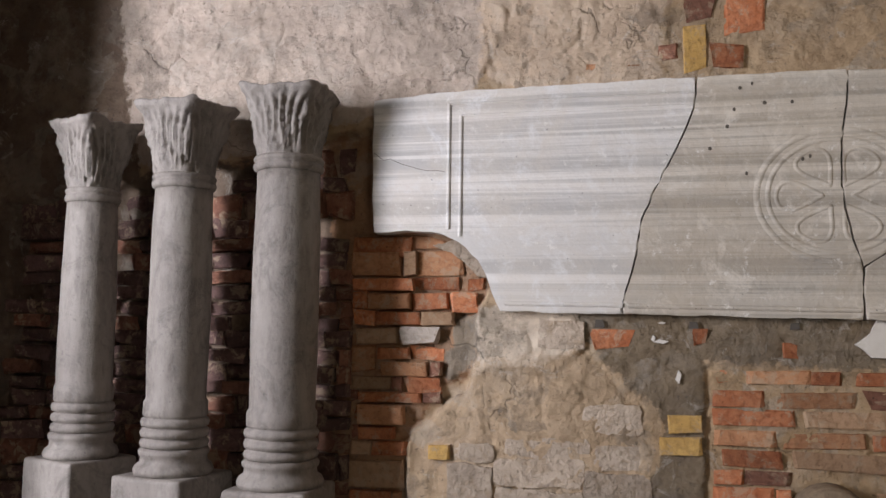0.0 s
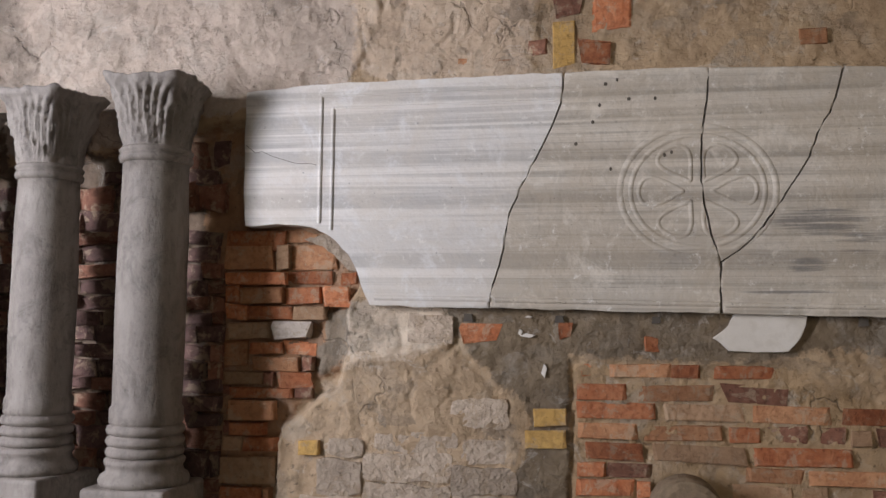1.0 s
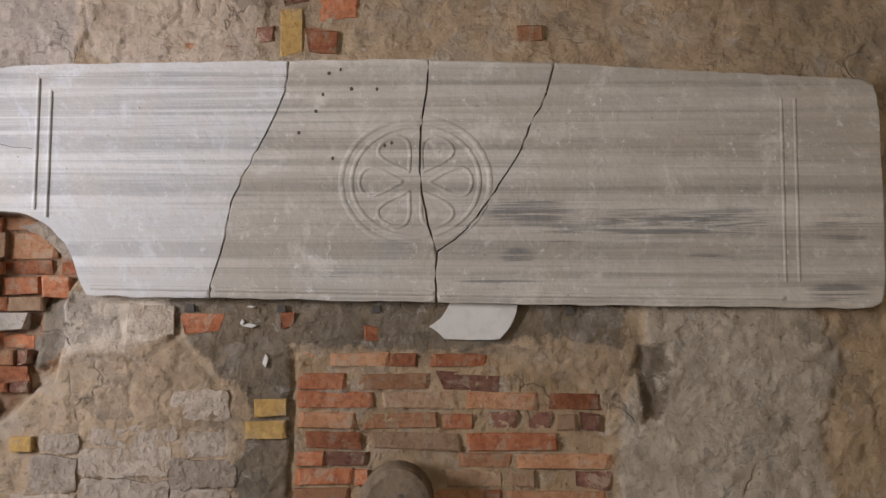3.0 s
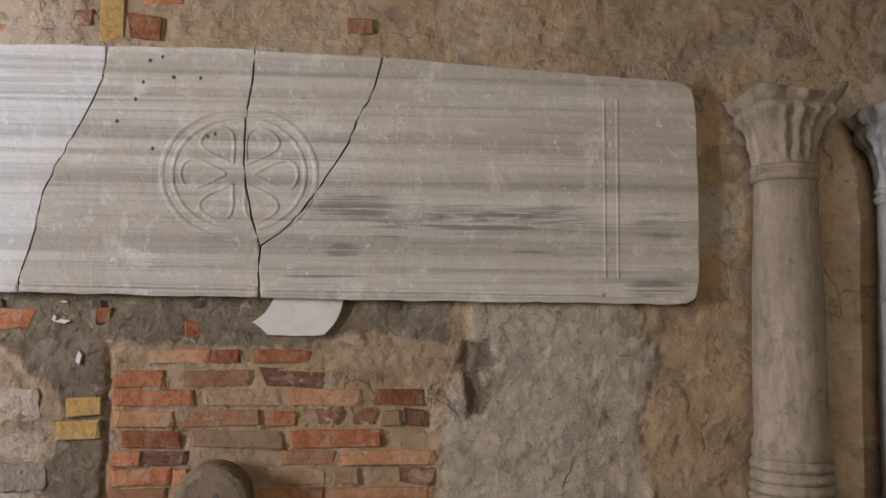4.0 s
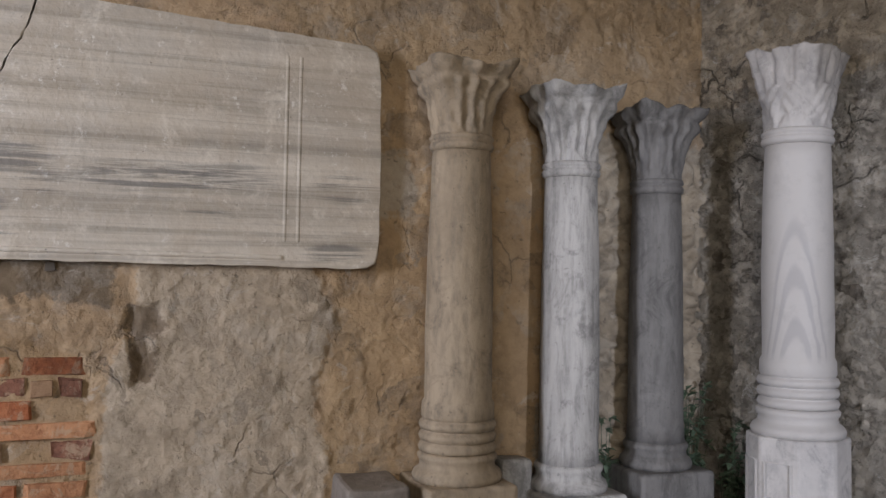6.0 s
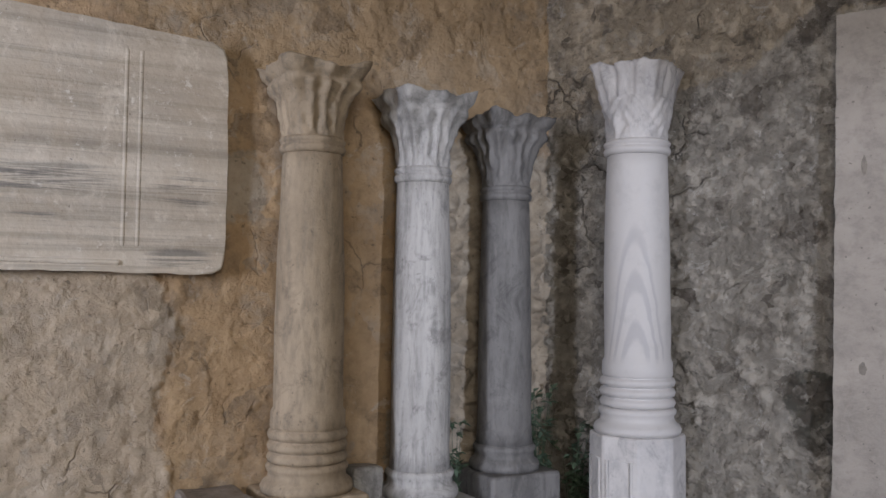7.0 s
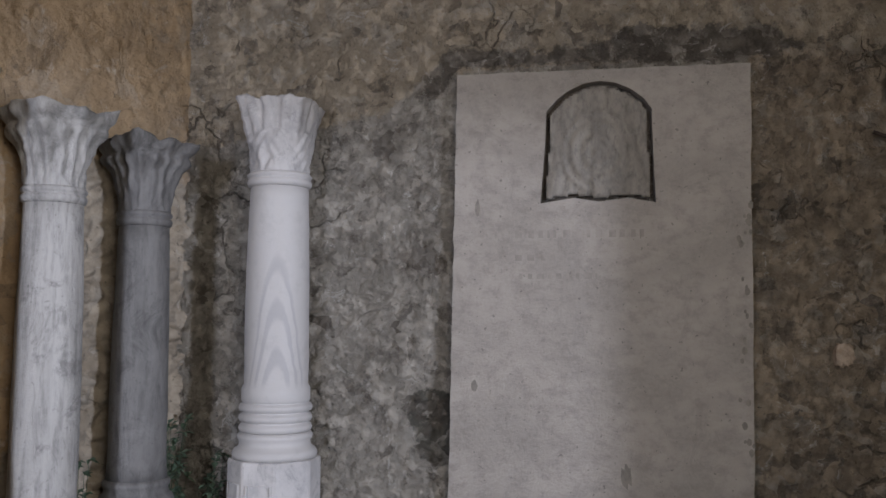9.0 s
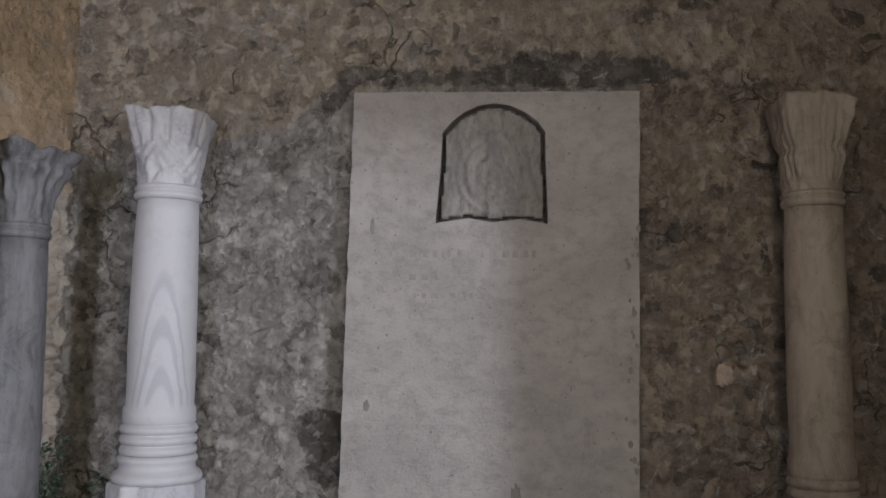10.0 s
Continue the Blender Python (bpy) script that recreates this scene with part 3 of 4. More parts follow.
CRACK_2A = [(0.033, 2.218), (0.023, 2.086), (0.007, 1.982), (0.002, 1.774), (0.033, 1.629), (0.047, 1.568), (0.069, 1.507)]
CRACK_2B = [(0.069, 1.507), (0.059, 1.426), (0.069, 1.323)]
CRACK_3 = [(0.495, 2.203), (0.457, 2.06), (0.411, 1.988), (0.386, 1.905), (0.325, 1.793), (0.264, 1.701), (0.194, 1.609), (0.133, 1.548), (0.069, 1.507)]
c1, c2a, c2b, c3 = (ragged(c, 0.025, 0.004, k, False) for k, c in enumerate((CRACK_1, CRACK_2A, CRACK_2B, CRACK_3)))


CRACK_LINES = [ragged(c, 0.005, 0.0, 0, False) for c in (c1, c2a, c2b, c3)]


def shifted(line, dx):
    return [(x + dx, z) for x, z in line]


G = 0.0036
left_edge = ragged([(-0.763, 1.336), (-1.217, 1.342), (-1.255, 1.42), (-1.272, 1.48), (-1.323, 1.566), (-1.413, 1.632), (-1.524, 1.656), (-1.731, 1.650), (-1.74, 2.185), (-1.413, 2.206), (-0.484, 2.216)], 0.03, 0.004, 3, False)
PIECES = [
    (left_edge[:-1] + shifted(c1, -G)[:-1], M_SLAB_CLEAN, "clean pale grey marble fragment"),
    (shifted(c1, G) + ragged([(-0.76, 1.336), (0.06, 1.323)], 0.05, 0.003, 2, False)[1:] + shifted(c2b, -G)[::-1][1:] + shifted(c2a, -G)[::-1][1:-1] + ragged([(0.03, 2.218), (-0.47, 2.216)], 0.05, 0.003, 4, False)[:-1], M_SLAB, ""),
    (shifted(c2a, G)[:-1] + shifted(c3, -G)[::-1], M_SLAB, ""),
    (shifted(c3, G)[:-1] + shifted(c2b, G) + ragged([(0.075, 1.323), (0.65, 1.315), (1.615, 1.308), (1.65, 1.325), (1.658, 1.36), (1.662, 1.7), (1.655, 2.08), (1.645, 2.115), (1.60, 2.134), (1.27, 2.152), (0.85, 2.176), (0.50, 2.203)], 0.05, 0.003, 5, False)[1:-1], M_SLAB, ""),
]
fragments = [part("fragment", prism_bm(poly, 0.0, 0.075, 0.008), material, slab, label) for poly, material, label in PIECES]
frag_left, frag_mid, frag_wedge, frag_right = fragments
part("backing", box_bm(-1.2, 1.6, 0.05, 0.078, 1.36, 2.1), M_CRACK_SHADE, slab, "dark mortar behind the cracks")


def on_crack(x, z):
    """True where one of the cracks runs through."""
    return any(math.hypot(x - a, z - b) < 0.0065 for line in CRACK_LINES for a, b in line)


def bead(points, width, rise, y=0.0, closed=False):
    """A low rounded moulding along a line in x and z."""
    bm = bmesh.new()
    rows, n = [], len(points)
    for i, (x, z) in enumerate(points):
        a = points[(i - 1) % n] if closed or i else points[i]
        b = points[(i + 1) % n] if closed or i < n - 1 else points[i]
        dx, dz = b[0] - a[0], b[1] - a[1]
        d = math.hypot(dx, dz) or 1.0
        px, pz = -dz / d, dx / d
        rows.append([bm.verts.new((x + px * width * k, y + 0.001 - rise * h, z + pz * width * k)) for k, h in ((-0.5, 0), (-0.3, 0.8), (0, 1), (0.3, 0.8), (0.5, 0))])
    for i in range(n if closed else n - 1):
        r, s = rows[i], rows[(i + 1) % n]
        for j in range(4):
            mid = (r[j].co + s[j + 1].co) / 2
            if closed and on_crack(mid.x, mid.z):
                continue
            bm.faces.new((r[j], r[j + 1], s[j + 1], s[j]))
    return bm


def circle(cx, cz, r, n=200):
    return [(cx + r * math.cos(2 * math.pi * i / n), cz + 0.87 * r * math.sin(2 * math.pi * i / n)) for i in range(n)]


HUB = (-0.012, 1.762)
for r, w in ((0.272, 0.020), (0.234, 0.016)):
    part("wheel_rim", bead(circle(*HUB, r), w * 1.3, 0.0037, 0, True), M_SLAB, frag_mid, smooth=True)
for k in range(6):
    a = radians(60 * k + 60)
    petal = []
    for i in range(56):
        u = 2 * math.pi * i / 56
        rr = 0.128 + 0.078 * math.cos(u)
        side = 0.076 * math.sin(u) * (rr - 0.025) / 0.16
        petal.append((HUB[0] + rr * math.cos(a) - side * math.sin(a), HUB[1] + 0.87 * (rr * math.sin(a) + side * math.cos(a))))
    part("wheel_petal", bead(petal, 0.018, 0.0037, 0, True), M_SLAB, frag_mid if k in (1, 2, 3) else frag_wedge, smooth=True)
for dx in (0.0, 0.048):
    part("border_moulding", bead([(-1.425 + dx, 1.66 - dx * 0.6), (-1.425 + dx, 2.155 - dx)], 0.018, 0.007), M_SLAB_CLEAN, frag_left, smooth=True)
    part("border_moulding", bead([(-1.425 + dx, 2.155 - dx), (-0.50, 2.158 - dx)], 0.012, 0.005), M_SLAB_CLEAN, frag_left, smooth=True)
    part("border_moulding", bead([(1.311 + dx, 1.40), (1.311 + dx, 2.066)], 0.016, 0.003), M_SLAB, frag_right, smooth=True)
part("border_moulding", bead([(-1.2, 1.372), (-0.76, 1.368)], 0.02, 0.008), M_SLAB_CLEAN, frag_left, smooth=True)
part("border_moulding", bead([(-0.74, 1.366), (0.055, 1.355)], 0.02, 0.008), M_SLAB, frag_mid, smooth=True)
part("border_moulding", bead([(0.08, 1.353), (1.3, 1.343)], 0.02, 0.008), M_SLAB, frag_right, smooth=True)

# ---- columns ----
def lathe(profile, segments=40, twist=None):
    bm = bmesh.new()
    rings = []
    for r, z in profile:
        rings.append([bm.verts.new((r * math.cos(2 * math.pi * i / segments), r * math.sin(2 * math.pi * i / segments), z)) for i in range(segments)])
    for a, b in zip(rings, rings[1:]):
        for i in range(segments):
            j = (i + 1) % segments
            bm.faces.new((a[i], a[j], b[j], b[i]))
    bm.faces.new(rings[0][::-1])
    bm.faces.new(rings[-1])
    return bm


def capital_bm(r, half, z0, z1, style, seed):
    """A carved block that goes from a round neck to a square top; style sets the carving."""
    n, m = 96, 34
    bm = bmesh.new()
    rings = []
    for j in range(m + 1):
        t = j / m
        grow = {"leaf": t ** 1.05, "rib": t ** 1.15, "flare": t ** 1.5}.get(style, t ** 1.7)
        ring = []
        for i in range(n):
            th = 2 * math.pi * i / n
            c, s = math.cos(th), math.sin(th)
            k = 2 + 7 * min(1.0, t * 1.3) if style in ("horn", "flare") else 2 + 12 * min(1.0, t * 2.4)
            square = 1 / (abs(c) ** k + abs(s) ** k) ** (1 / k)
            rad = r * (1 - grow) + half * square * grow
            f4 = (th / (math.pi / 2) + 0.5) % 1.0 - 0.5    # across one face
            cut = 0.0
            if style == "leaf":
                # two curved fronds on each face that lean out from its middle
                flow = 4.2 * abs(f4) * (1.15 - 0.45 * t) + 0.5 * math.sin(t * 2.6)
                groove = abs(math.sin(flow * 2 * math.pi))
                fade = min(1.0, t * 6) * max(0.0, min(1.0, (0.90 - t) * 8))
                cut = fade * (0.026 * (1 - groove) ** 1.4 + 0.005 * abs(math.sin((t * 9 - abs(f4) * 6) * math.pi)))
                cut -= 0.006 * (t > 0.90) - 0.010 * fade * (abs(f4) < 0.02)
            elif style == "horn":
                # upright leaves whose tips curl out under a thick wavy top
                leafy = abs(math.cos(4 * f4 * math.pi))
                low = min(1.0, t * 5) * max(0.0, min(1.0, (0.74 - t) * 9))
                cut = low * (0.011 * (1 - leafy) + 0.004 * abs(math.sin(16 * f4 * math.pi)))
                cut -= 0.016 * math.exp(-((t - 0.68) / 0.07) ** 2) * leafy ** 4
                cut += 0.009 * math.exp(-((t - 0.80) / 0.035) ** 2)
                cut -= 0.020 * math.exp(-((t - 0.90) / 0.10) ** 2 - (f4 / 0.06) ** 2)
                cut += 0.016 * math.exp(-((t - 0.95) / 0.10) ** 2 - ((abs(f4) - 0.25) / 0.10) ** 2)
            elif style == "flare":
                cut = 0.006 * (abs(math.sin((t * 5 + abs(f4) * 5) * math.pi)) < 0.35) * (0.1 < t < 0.6)
                cut += 0.020 * math.exp(-((abs(f4) - 0.17) / 0.035) ** 2) * (t >= 0.55) + 0.012 * math.exp(-((abs(f4) - 0.40) / 0.03) ** 2) * (t >= 0.5)
            else:
                cut = 0.010 * (abs(math.sin(7 * f4 * math.pi)) < 0.4) * (0.12 < t < 0.85)
                cut += 0.012 * math.exp(-((t - 0.45) / 0.05) ** 2)
            wear = 0.010 * fbm(c * 3 + seed, s * 3, t * 4, 3) + 0.004 * nz(c * 14, s * 14 + seed, t * 18)
            rad += -cut + wear
            z = z0 + (z1 - z0) * t + (0.020 * fbm(c * 2.2 + seed, s * 2.2, 1.0, 3) - 0.006) * t ** 6
            if style == "horn":
                z += 0.012 * t ** 8 * (abs(f4) * 2) ** 3
            ring.append(bm.verts.new((rad * c, rad * s, z)))
        rings.append(ring)
    for a, b in zip(rings, rings[1:]):
        for i in range(n):
            j = (i + 1) % n
            bm.faces.new((a[i], a[j], b[j], b[i]))
    bm.faces.new(rings[0][::-1])
    top = rings[-1]
    inner = [bm.verts.new((v.co.x * 0.5, v.co.y * 0.5, z1 - 0.012 + 0.01 * nz(v.co.x * 9, v.co.y * 9, seed))) for v in top]
    for i in range(n):
        j = (i + 1) % n
        bm.faces.new((top[i], top[j], inner[j], inner[i]))
    bm.faces.new(inner)
    return bm


def column(m, foot, head, top, rb, rt, half, plinth, material, label, style="leaf", rings=3, base_z=None, spin=0.0, cap_mat=None, plinth_mat=None, octagon=False):
    """foot: top of the plinth; head: the neck ring; top: top of the capital, all above the floor."""
    ob = tagged(empty("stone_column", m @ pose(0, 0, 0, 0, 0, spin), label, "column", "reused columns along the wall"), kind="thing")
    seed = m.translation.x * 3.7
    base_h = 0.10
    shaft0 = foot + base_h
    # mouldings of the base
    prof = [(rb * 1.30, foot), (rb * 1.33, foot + 0.018), (rb * 1.27, foot + 0.034), (rb * 1.13, foot + 0.046), (rb * 1.10, foot + 0.066), (rb * 1.16, foot + 0.076), (rb * 1.18, foot + 0.088), (rb * 1.10, shaft0)]
    part("base_moulding", lathe(prof), material, ob, smooth=True)
    prof = []
    zc = shaft0
    for k in range(rings):
        prof += [(rb * 0.99, zc), (rb * 1.10, zc + 0.004), (rb * 1.145, zc + 0.018), (rb * 1.10, zc + 0.032), (rb * 0.99, zc + 0.037)]
        zc += 0.040
    if rings:
        prof += [(rb * 1.04, zc), (rb * 1.07, zc + 0.008), (rb * 1.07, zc + 0.055), (rb * 1.0, zc + 0.07)]
        zc += 0.07
    h0 = zc
    for k in range(1, 15):
        u = k / 14
        prof.append((rb + (rt - rb) * u + 0.006 * math.sin(u * math.pi), h0 + (head - 0.03 - h0) * u))
    if not rings:
        prof.insert(0, (rb * 1.05, shaft0))
    bm = lathe(prof, 48)
    for v in bm.verts:
        d = Vector((v.co.x, v.co.y, 0)).normalized()
        v.co += d * (0.003 * fbm(v.co.x * 6 + seed, v.co.y * 6, v.co.z * 5, 3))
    part("shaft", bm, material, ob, smooth=True)
    part("neck_ring", lathe([(rt * 1.0, head - 0.034), (rt * 1.10, head - 0.026), (rt * 1.13, head - 0.014), (rt * 1.10, head - 0.004), (rt * 1.02, head), (rt * 1.10, head + 0.006), (rt * 1.13, head + 0.016), (rt * 1.05, head + 0.026)]), material, ob, smooth=True)
    part("capital", capital_bm(rt * 1.02, half, head + 0.022, top, style, seed), cap_mat or material, ob, smooth=True)
    if octagon:
        bm = bmesh.new()
        bmesh.ops.create_cone(bm, cap_ends=True, segments=8, radius1=plinth * 1.10, radius2=plinth * 1.10, depth=foot)
        bmesh.ops.rotate(bm, verts=bm.verts, matrix=Matrix.Rotation(radians(22.5), 3, "Z"))
        bmesh.ops.translate(bm, verts=bm.verts, vec=(0, 0, foot / 2))
        bmesh.ops.bevel(bm, geom=bm.edges[:], offset=0.012, segments=2, affect="EDGES", profile=0.5)
    else:
        bm = box_bm(-plinth, plinth, -plinth, plinth, 0.0, foot, 0.016, 3)
    base = part("plinth", bm, plinth_mat or material, ob)
    if octagon:
        # sunk panel with a raised rim on the front of the pedestal
        for side in (-45, 0):
            bm = bead([(-0.048, 0.06), (0.048, 0.06), (0.048, foot - 0.09), (-0.048, foot - 0.09)], 0.016, 0.008, 0.0, True)
            bmesh.ops.transform(bm, matrix=Matrix.Rotation(radians(side), 4, "Z") @ Matrix.Translation((0, -plinth * 1.10 * math.cos(math.pi / 8), 0)), verts=bm.verts)
            part("panel_rim", bm, material, base, smooth=True)
    return ob


LEFT = [  # x, plinth top, neck, capital top, radii, half width of capital, half width of plinth
    (-2.90, 0.745, 1.80, 2.11, 0.108, 0.097, 0.132, 0.155, 0.984, -20),
    (-2.485, 0.70, 1.848, 2.165, 0.115, 0.112, 0.150, 0.165, 0.95, -10),
    (-2.035, 0.675, 1.905, 2.20, 0.124, 0.122, 0.152, 0.165, 0.90, 0)]
for x, foot, head, top, rb, rt, half, pl, _, spin in LEFT:
    column(pose(x, -0.14, 0), foot, head, top, rb, rt, half, pl, M_MARBLE, "slender weathered marble column with a leaf-carved capital", "leaf", 3, spin=spin)
first = column(pose(1.935, -0.12, 0), 0.555, 1.775, 2.055, 0.124, 0.106, 0.172, 0.17, M_MARBLE_BROWN, "brown-stained marble column with a chipped leafy capital", "horn", 3)
column(pose(2.39, -0.12, 0), 0.49, 1.703, 2.01, 0.112, 0.100, 0.168, 0.165, M_MARBLE_GREY, "grey-streaked marble column with a leafy capital", "horn", 0)
column(pose(2.79, -0.10, 0), 0.55, 1.66, 1.97, 0.108, 0.095, 0.160, 0.165, M_MARBLE_DARK, "dark grey marble column standing in the corner", "horn", 0)
column(T_MAT @ pose(0.49, -0.16, 0), 0.715, 1.835, 2.16, 0.128, 0.117, 0.154, 0.17, M_MARBLE_ARCHED, "white banded marble column with a flared capital", "flare", 3, octagon=True, cap_mat=M_MARBLE_WHITE, plinth_mat=M_MARBLE_WHITE)
column(T_MAT @ pose(3.02, -0.16, 0), 0.55, 1.813, 2.205, 0.112, 0.104, 0.138, 0.16, M_MARBLE_DUSK, "dull brown stone column with a ribbed capital", "rib", 3)

# ---- the tall gravestone ----
stele = empty("gravestone", T_MAT, "tall beige inscribed gravestone slab with a small arched relief", "gravestone")
outer = ragged([(1.17, 0.0), (1.215, 2.279), (2.384, 2.279), (2.35, 0.0)], 0.06, 0.004, 6)
hole = [(1.555, 1.735), (1.575, 1.96), (1.582, 2.11), (1.62, 2.155), (1.668, 2.193), (1.73, 2.222), (1.795, 2.232), (1.86, 2.222), (1.922, 2.193), (1.97, 2.155), (2.002, 2.11), (2.004, 1.96), (2.012, 1.732), (1.90, 1.752), (1.79, 1.738), (1.69, 1.755)]
bm = bmesh.new()
loops = []
for y in (-0.055, 0.03):
    ring_o = [bm.verts.new((x, y, z)) for x, z in outer]
    ring_i = [bm.verts.new((x, y, z)) for x, z in hole]
    edges = []
    for ring in (ring_o, ring_i):
        edges += [bm.edges.new((ring[i], ring[(i + 1) % len(ring)])) for i in range(len(ring))]
    bmesh.ops.triangle_fill(bm, edges=edges, use_beauty=True)
    loops.append((ring_o, ring_i))
for a, b in zip(*loops):
    for i in range(len(a)):
        j = (i + 1) % len(a)
        bm.faces.new((a[i], a[j], b[j], b[i]))
stele_slab = part("slab", bm, M_STELE, stele)
# dark sheet: the groove's deep shade as a colour
part("niche_back", box_bm(1.50, 2.06, 0.0, 0.02, 1.70, 2.25), M_CRACK_SHADE, stele, "dark sheet coloured as the shade in the recess")
bm = bmesh.new()
grid, N = {}, 56
cx, cz = 1.79, 1.97
for j in range(N + 1):
    for i in range(N + 1):
        x, z = 1.545 + 0.48 * i / N, 1.72 + 0.52 * j / N
        if inside(hole, x, z) > 0.014:
            d = math.hypot((x - cx) / 0.9, z - cz + 0.03)
            h = 0.012 + 0.012 * (d < 0.165) + 0.006 * math.cos(d * 110) * (d < 0.165) + 0.008 * (abs(x - cx) < 0.03) * (z < 2.2)
            h += 0.008 * abs(math.sin(x * 45 + (z - cz) * 8 * (1 if x > cx else -1))) * (d > 0.165) + 0.006 * fbm(x * 20, z * 20)
            grid[i, j] = bm.verts.new((x, -0.025 - h, z))
for (i, j) in list(grid):
    q = [grid.get(k) for k in ((i, j), (i + 1, j), (i + 1, j + 1), (i, j + 1))]
    if all(q):
        bm.faces.new(q)
rim = [e for e in bm.edges if e.is_boundary]
ext = bmesh.ops.extrude_edge_only(bm, edges=rim)
for v in ext["geom"]:
    if isinstance(v, bmesh.types.BMVert):
        v.co.y = 0.0
part("relief", bm, M_RELIEF, stele, "weathered grey carved shield relief", True)
M_LETTER = stone("worn_lettering", (0.37, 0.332, 0.292), (0.295, 0.265, 0.234), (0.205, 0.184, 0.162), (1, 1, 1), 6, 60, 0.3, 0.8)
rng = random.Random(4)
for z, x0, x1, hgt in ((1.61, 1.37, 1.96, 0.030), (1.515, 1.36, 1.70, 0.024), (1.44, 1.44, 1.78, 0.022)):
    x = x0
    while x < x1:
        w = rng.uniform(0.006, 0.030)
        part("worn_letters", box_bm(x, x + w, -0.0562, -0.05, z - hgt / 2, z + hgt / 2), M_LETTER, stele_slab)
        x += w + rng.uniform(0.012, 0.03)



def blob(x, z, w, h, seed, n=18):
    """An uneven rounded outline."""
    return [(x + w * math.cos(a) * k, z + h * math.sin(a) * k) for a, k in ((2 * math.pi * i / n, 0.75 + 0.5 * nz(3 * math.cos(2 * math.pi * i / n) + seed, 3 * math.sin(2 * math.pi * i / n))) for i in range(n))]


for x, z, w, h in ((1.30, 1.72, 0.012, 0.045), (1.287, 1.0, 0.016, 0.03), (1.882, 0.66, 0.028, 0.06)):
    part("worn_mark", prism_bm(blob(x, z, w, h, x * 9), -0.0558, -0.05), M_RELIEF, stele_slab, "dark scuffed spot")
rng = random.Random(15)
for k in range(26):
    z = rng.uniform(0.7, 1.75)
    x = 2.35 + (z / 2.28) * 0.03 - rng.uniform(0.0, 0.05)
    r = rng.uniform(0.004, 0.013)
    part("chip", prism_bm([(x + r * math.cos(a) * rng.uniform(0.6, 1.2), z + r * 1.4 * math.sin(a)) for a in (0, 0.9, 1.8, 2.7, 3.6, 4.5, 5.4)], -0.0565, -0.05), M_RELIEF, stele_slab)
# iron hook in the wall by the last column
hook = bpy.data.curves.new("iron_hook", "CURVE")
hook.dimensions, hook.bevel_depth, hook.bevel_resolution = "3D", 0.007, 2
sp = hook.splines.new("POLY")
line = [(2.99, 0.03, 1.99), (2.96, -0.03, 1.985), (2.92, -0.05, 1.972), (2.87, -0.05, 1.972), (2.83, -0.045, 1.99)]
sp.points.add(len(line) - 1)
for q, c in zip(sp.points, line):
    q.co = (*c, 1)
hook.materials.append(M_IRON)
ob = new("iron_hook", hook)
ob.matrix_world = T_MAT
tagged(ob, "small rusty iron hook fixed in the rubble wall", "hook", kind="thing")

# ---- small pits in the slab: flat discs, the shade inside is their colour ----
for x, z in ((-0.334, 2.166), (-0.292, 2.18), (-0.356, 2.087), (-0.381, 2.024), (-0.443, 1.944), (-0.125, 1.895), (-0.10, 1.905), (-0.317, 1.848), (-0.25, 2.107), (-0.156, 2.106)):
    bm = bmesh.new()
    bmesh.ops.create_circle(bm, cap_ends=True, segments=9, radius=0.0075)
    for v in bm.verts:
        v.co = Vector((x + v.co.x * (0.8 + 0.4 * nz(x * 50, z * 50)), -0.0012, z + v.co.y))
    part("drill_hole", bm, M_CRACK_SHADE, frag_mid, "drilled hole, its inner shade put on as a dark disc")
part("edge_crack", bead(ragged([(-1.735, 1.97), (-1.69, 1.935), (-1.66, 1.94), (-1.56, 1.90), (-1.44, 1.885)], 0.02, 0.006, 9, False), 0.004, 0.0012), M_CRACK_SHADE, frag_left, "thin dark crack")

# ---- loose stones on the floor by the wall ----
def rough_block(name, x0, x1, y0, y1, z1, material, label, m=Matrix(), tilt=0.0):
    bm = box_bm(x0, x1, y0, y1, 0.0, z1, 0.015, 2)
    bmesh.ops.subdivide_edges(bm, edges=[e for e in bm.edges if e.calc_length() > 0.08], cuts=3, use_grid_fill=True)
    for v in bm.verts:
        n = Vector((nz(v.co.x * 9, v.co.y * 9, v.co.z * 9), nz(v.co.x * 9 + 5, v.co.y * 9, v.co.z * 9), nz(v.co.x * 9, v.co.y * 9 + 5, v.co.z * 9)))
        if v.co.z > 0.02:
            v.co += n * 0.010
    ob = part(name, bm, material)
    ob.matrix_world = m
    return tagged(ob, label, "stone", kind="thing")


rough_block("stone_block", 1.50, 1.72, -0.26, 0.02, 0.568, M_MARBLE, "pale squared stone block standing against the wall")
rough_block("stone_block", 2.12, 2.25, -0.10, 0.02, 0.60, M_MARBLE_GREY, "small grey stone block between two columns")
# a round-headed stone with a notch below the brickwork
bm = prism_bm([(-0.19, 0.0), (0.055, 0.0), (0.06, 0.60)] + [(-0.067 + 0.127 * math.cos(a), 0.632 + 0.125 * math.sin(a)) for a in (math.pi * k / 14 for k in range(15))] + [(-0.192, 0.60)], -0.10, 0.03, 0.03)
head_stone = tagged(part("round_stone", bm, M_KNOB), "worn round-headed stone with a dark notch", "stone", kind="thing")
# no opening is cut: a dark box gives the hole's shade by colour
part("notch", box_bm(-0.062, -0.035, -0.1015, -0.09, 0.60, 0.665, 0.006), M_CRACK_SHADE, head_stone, "dark inset coloured as the shade in a hole")

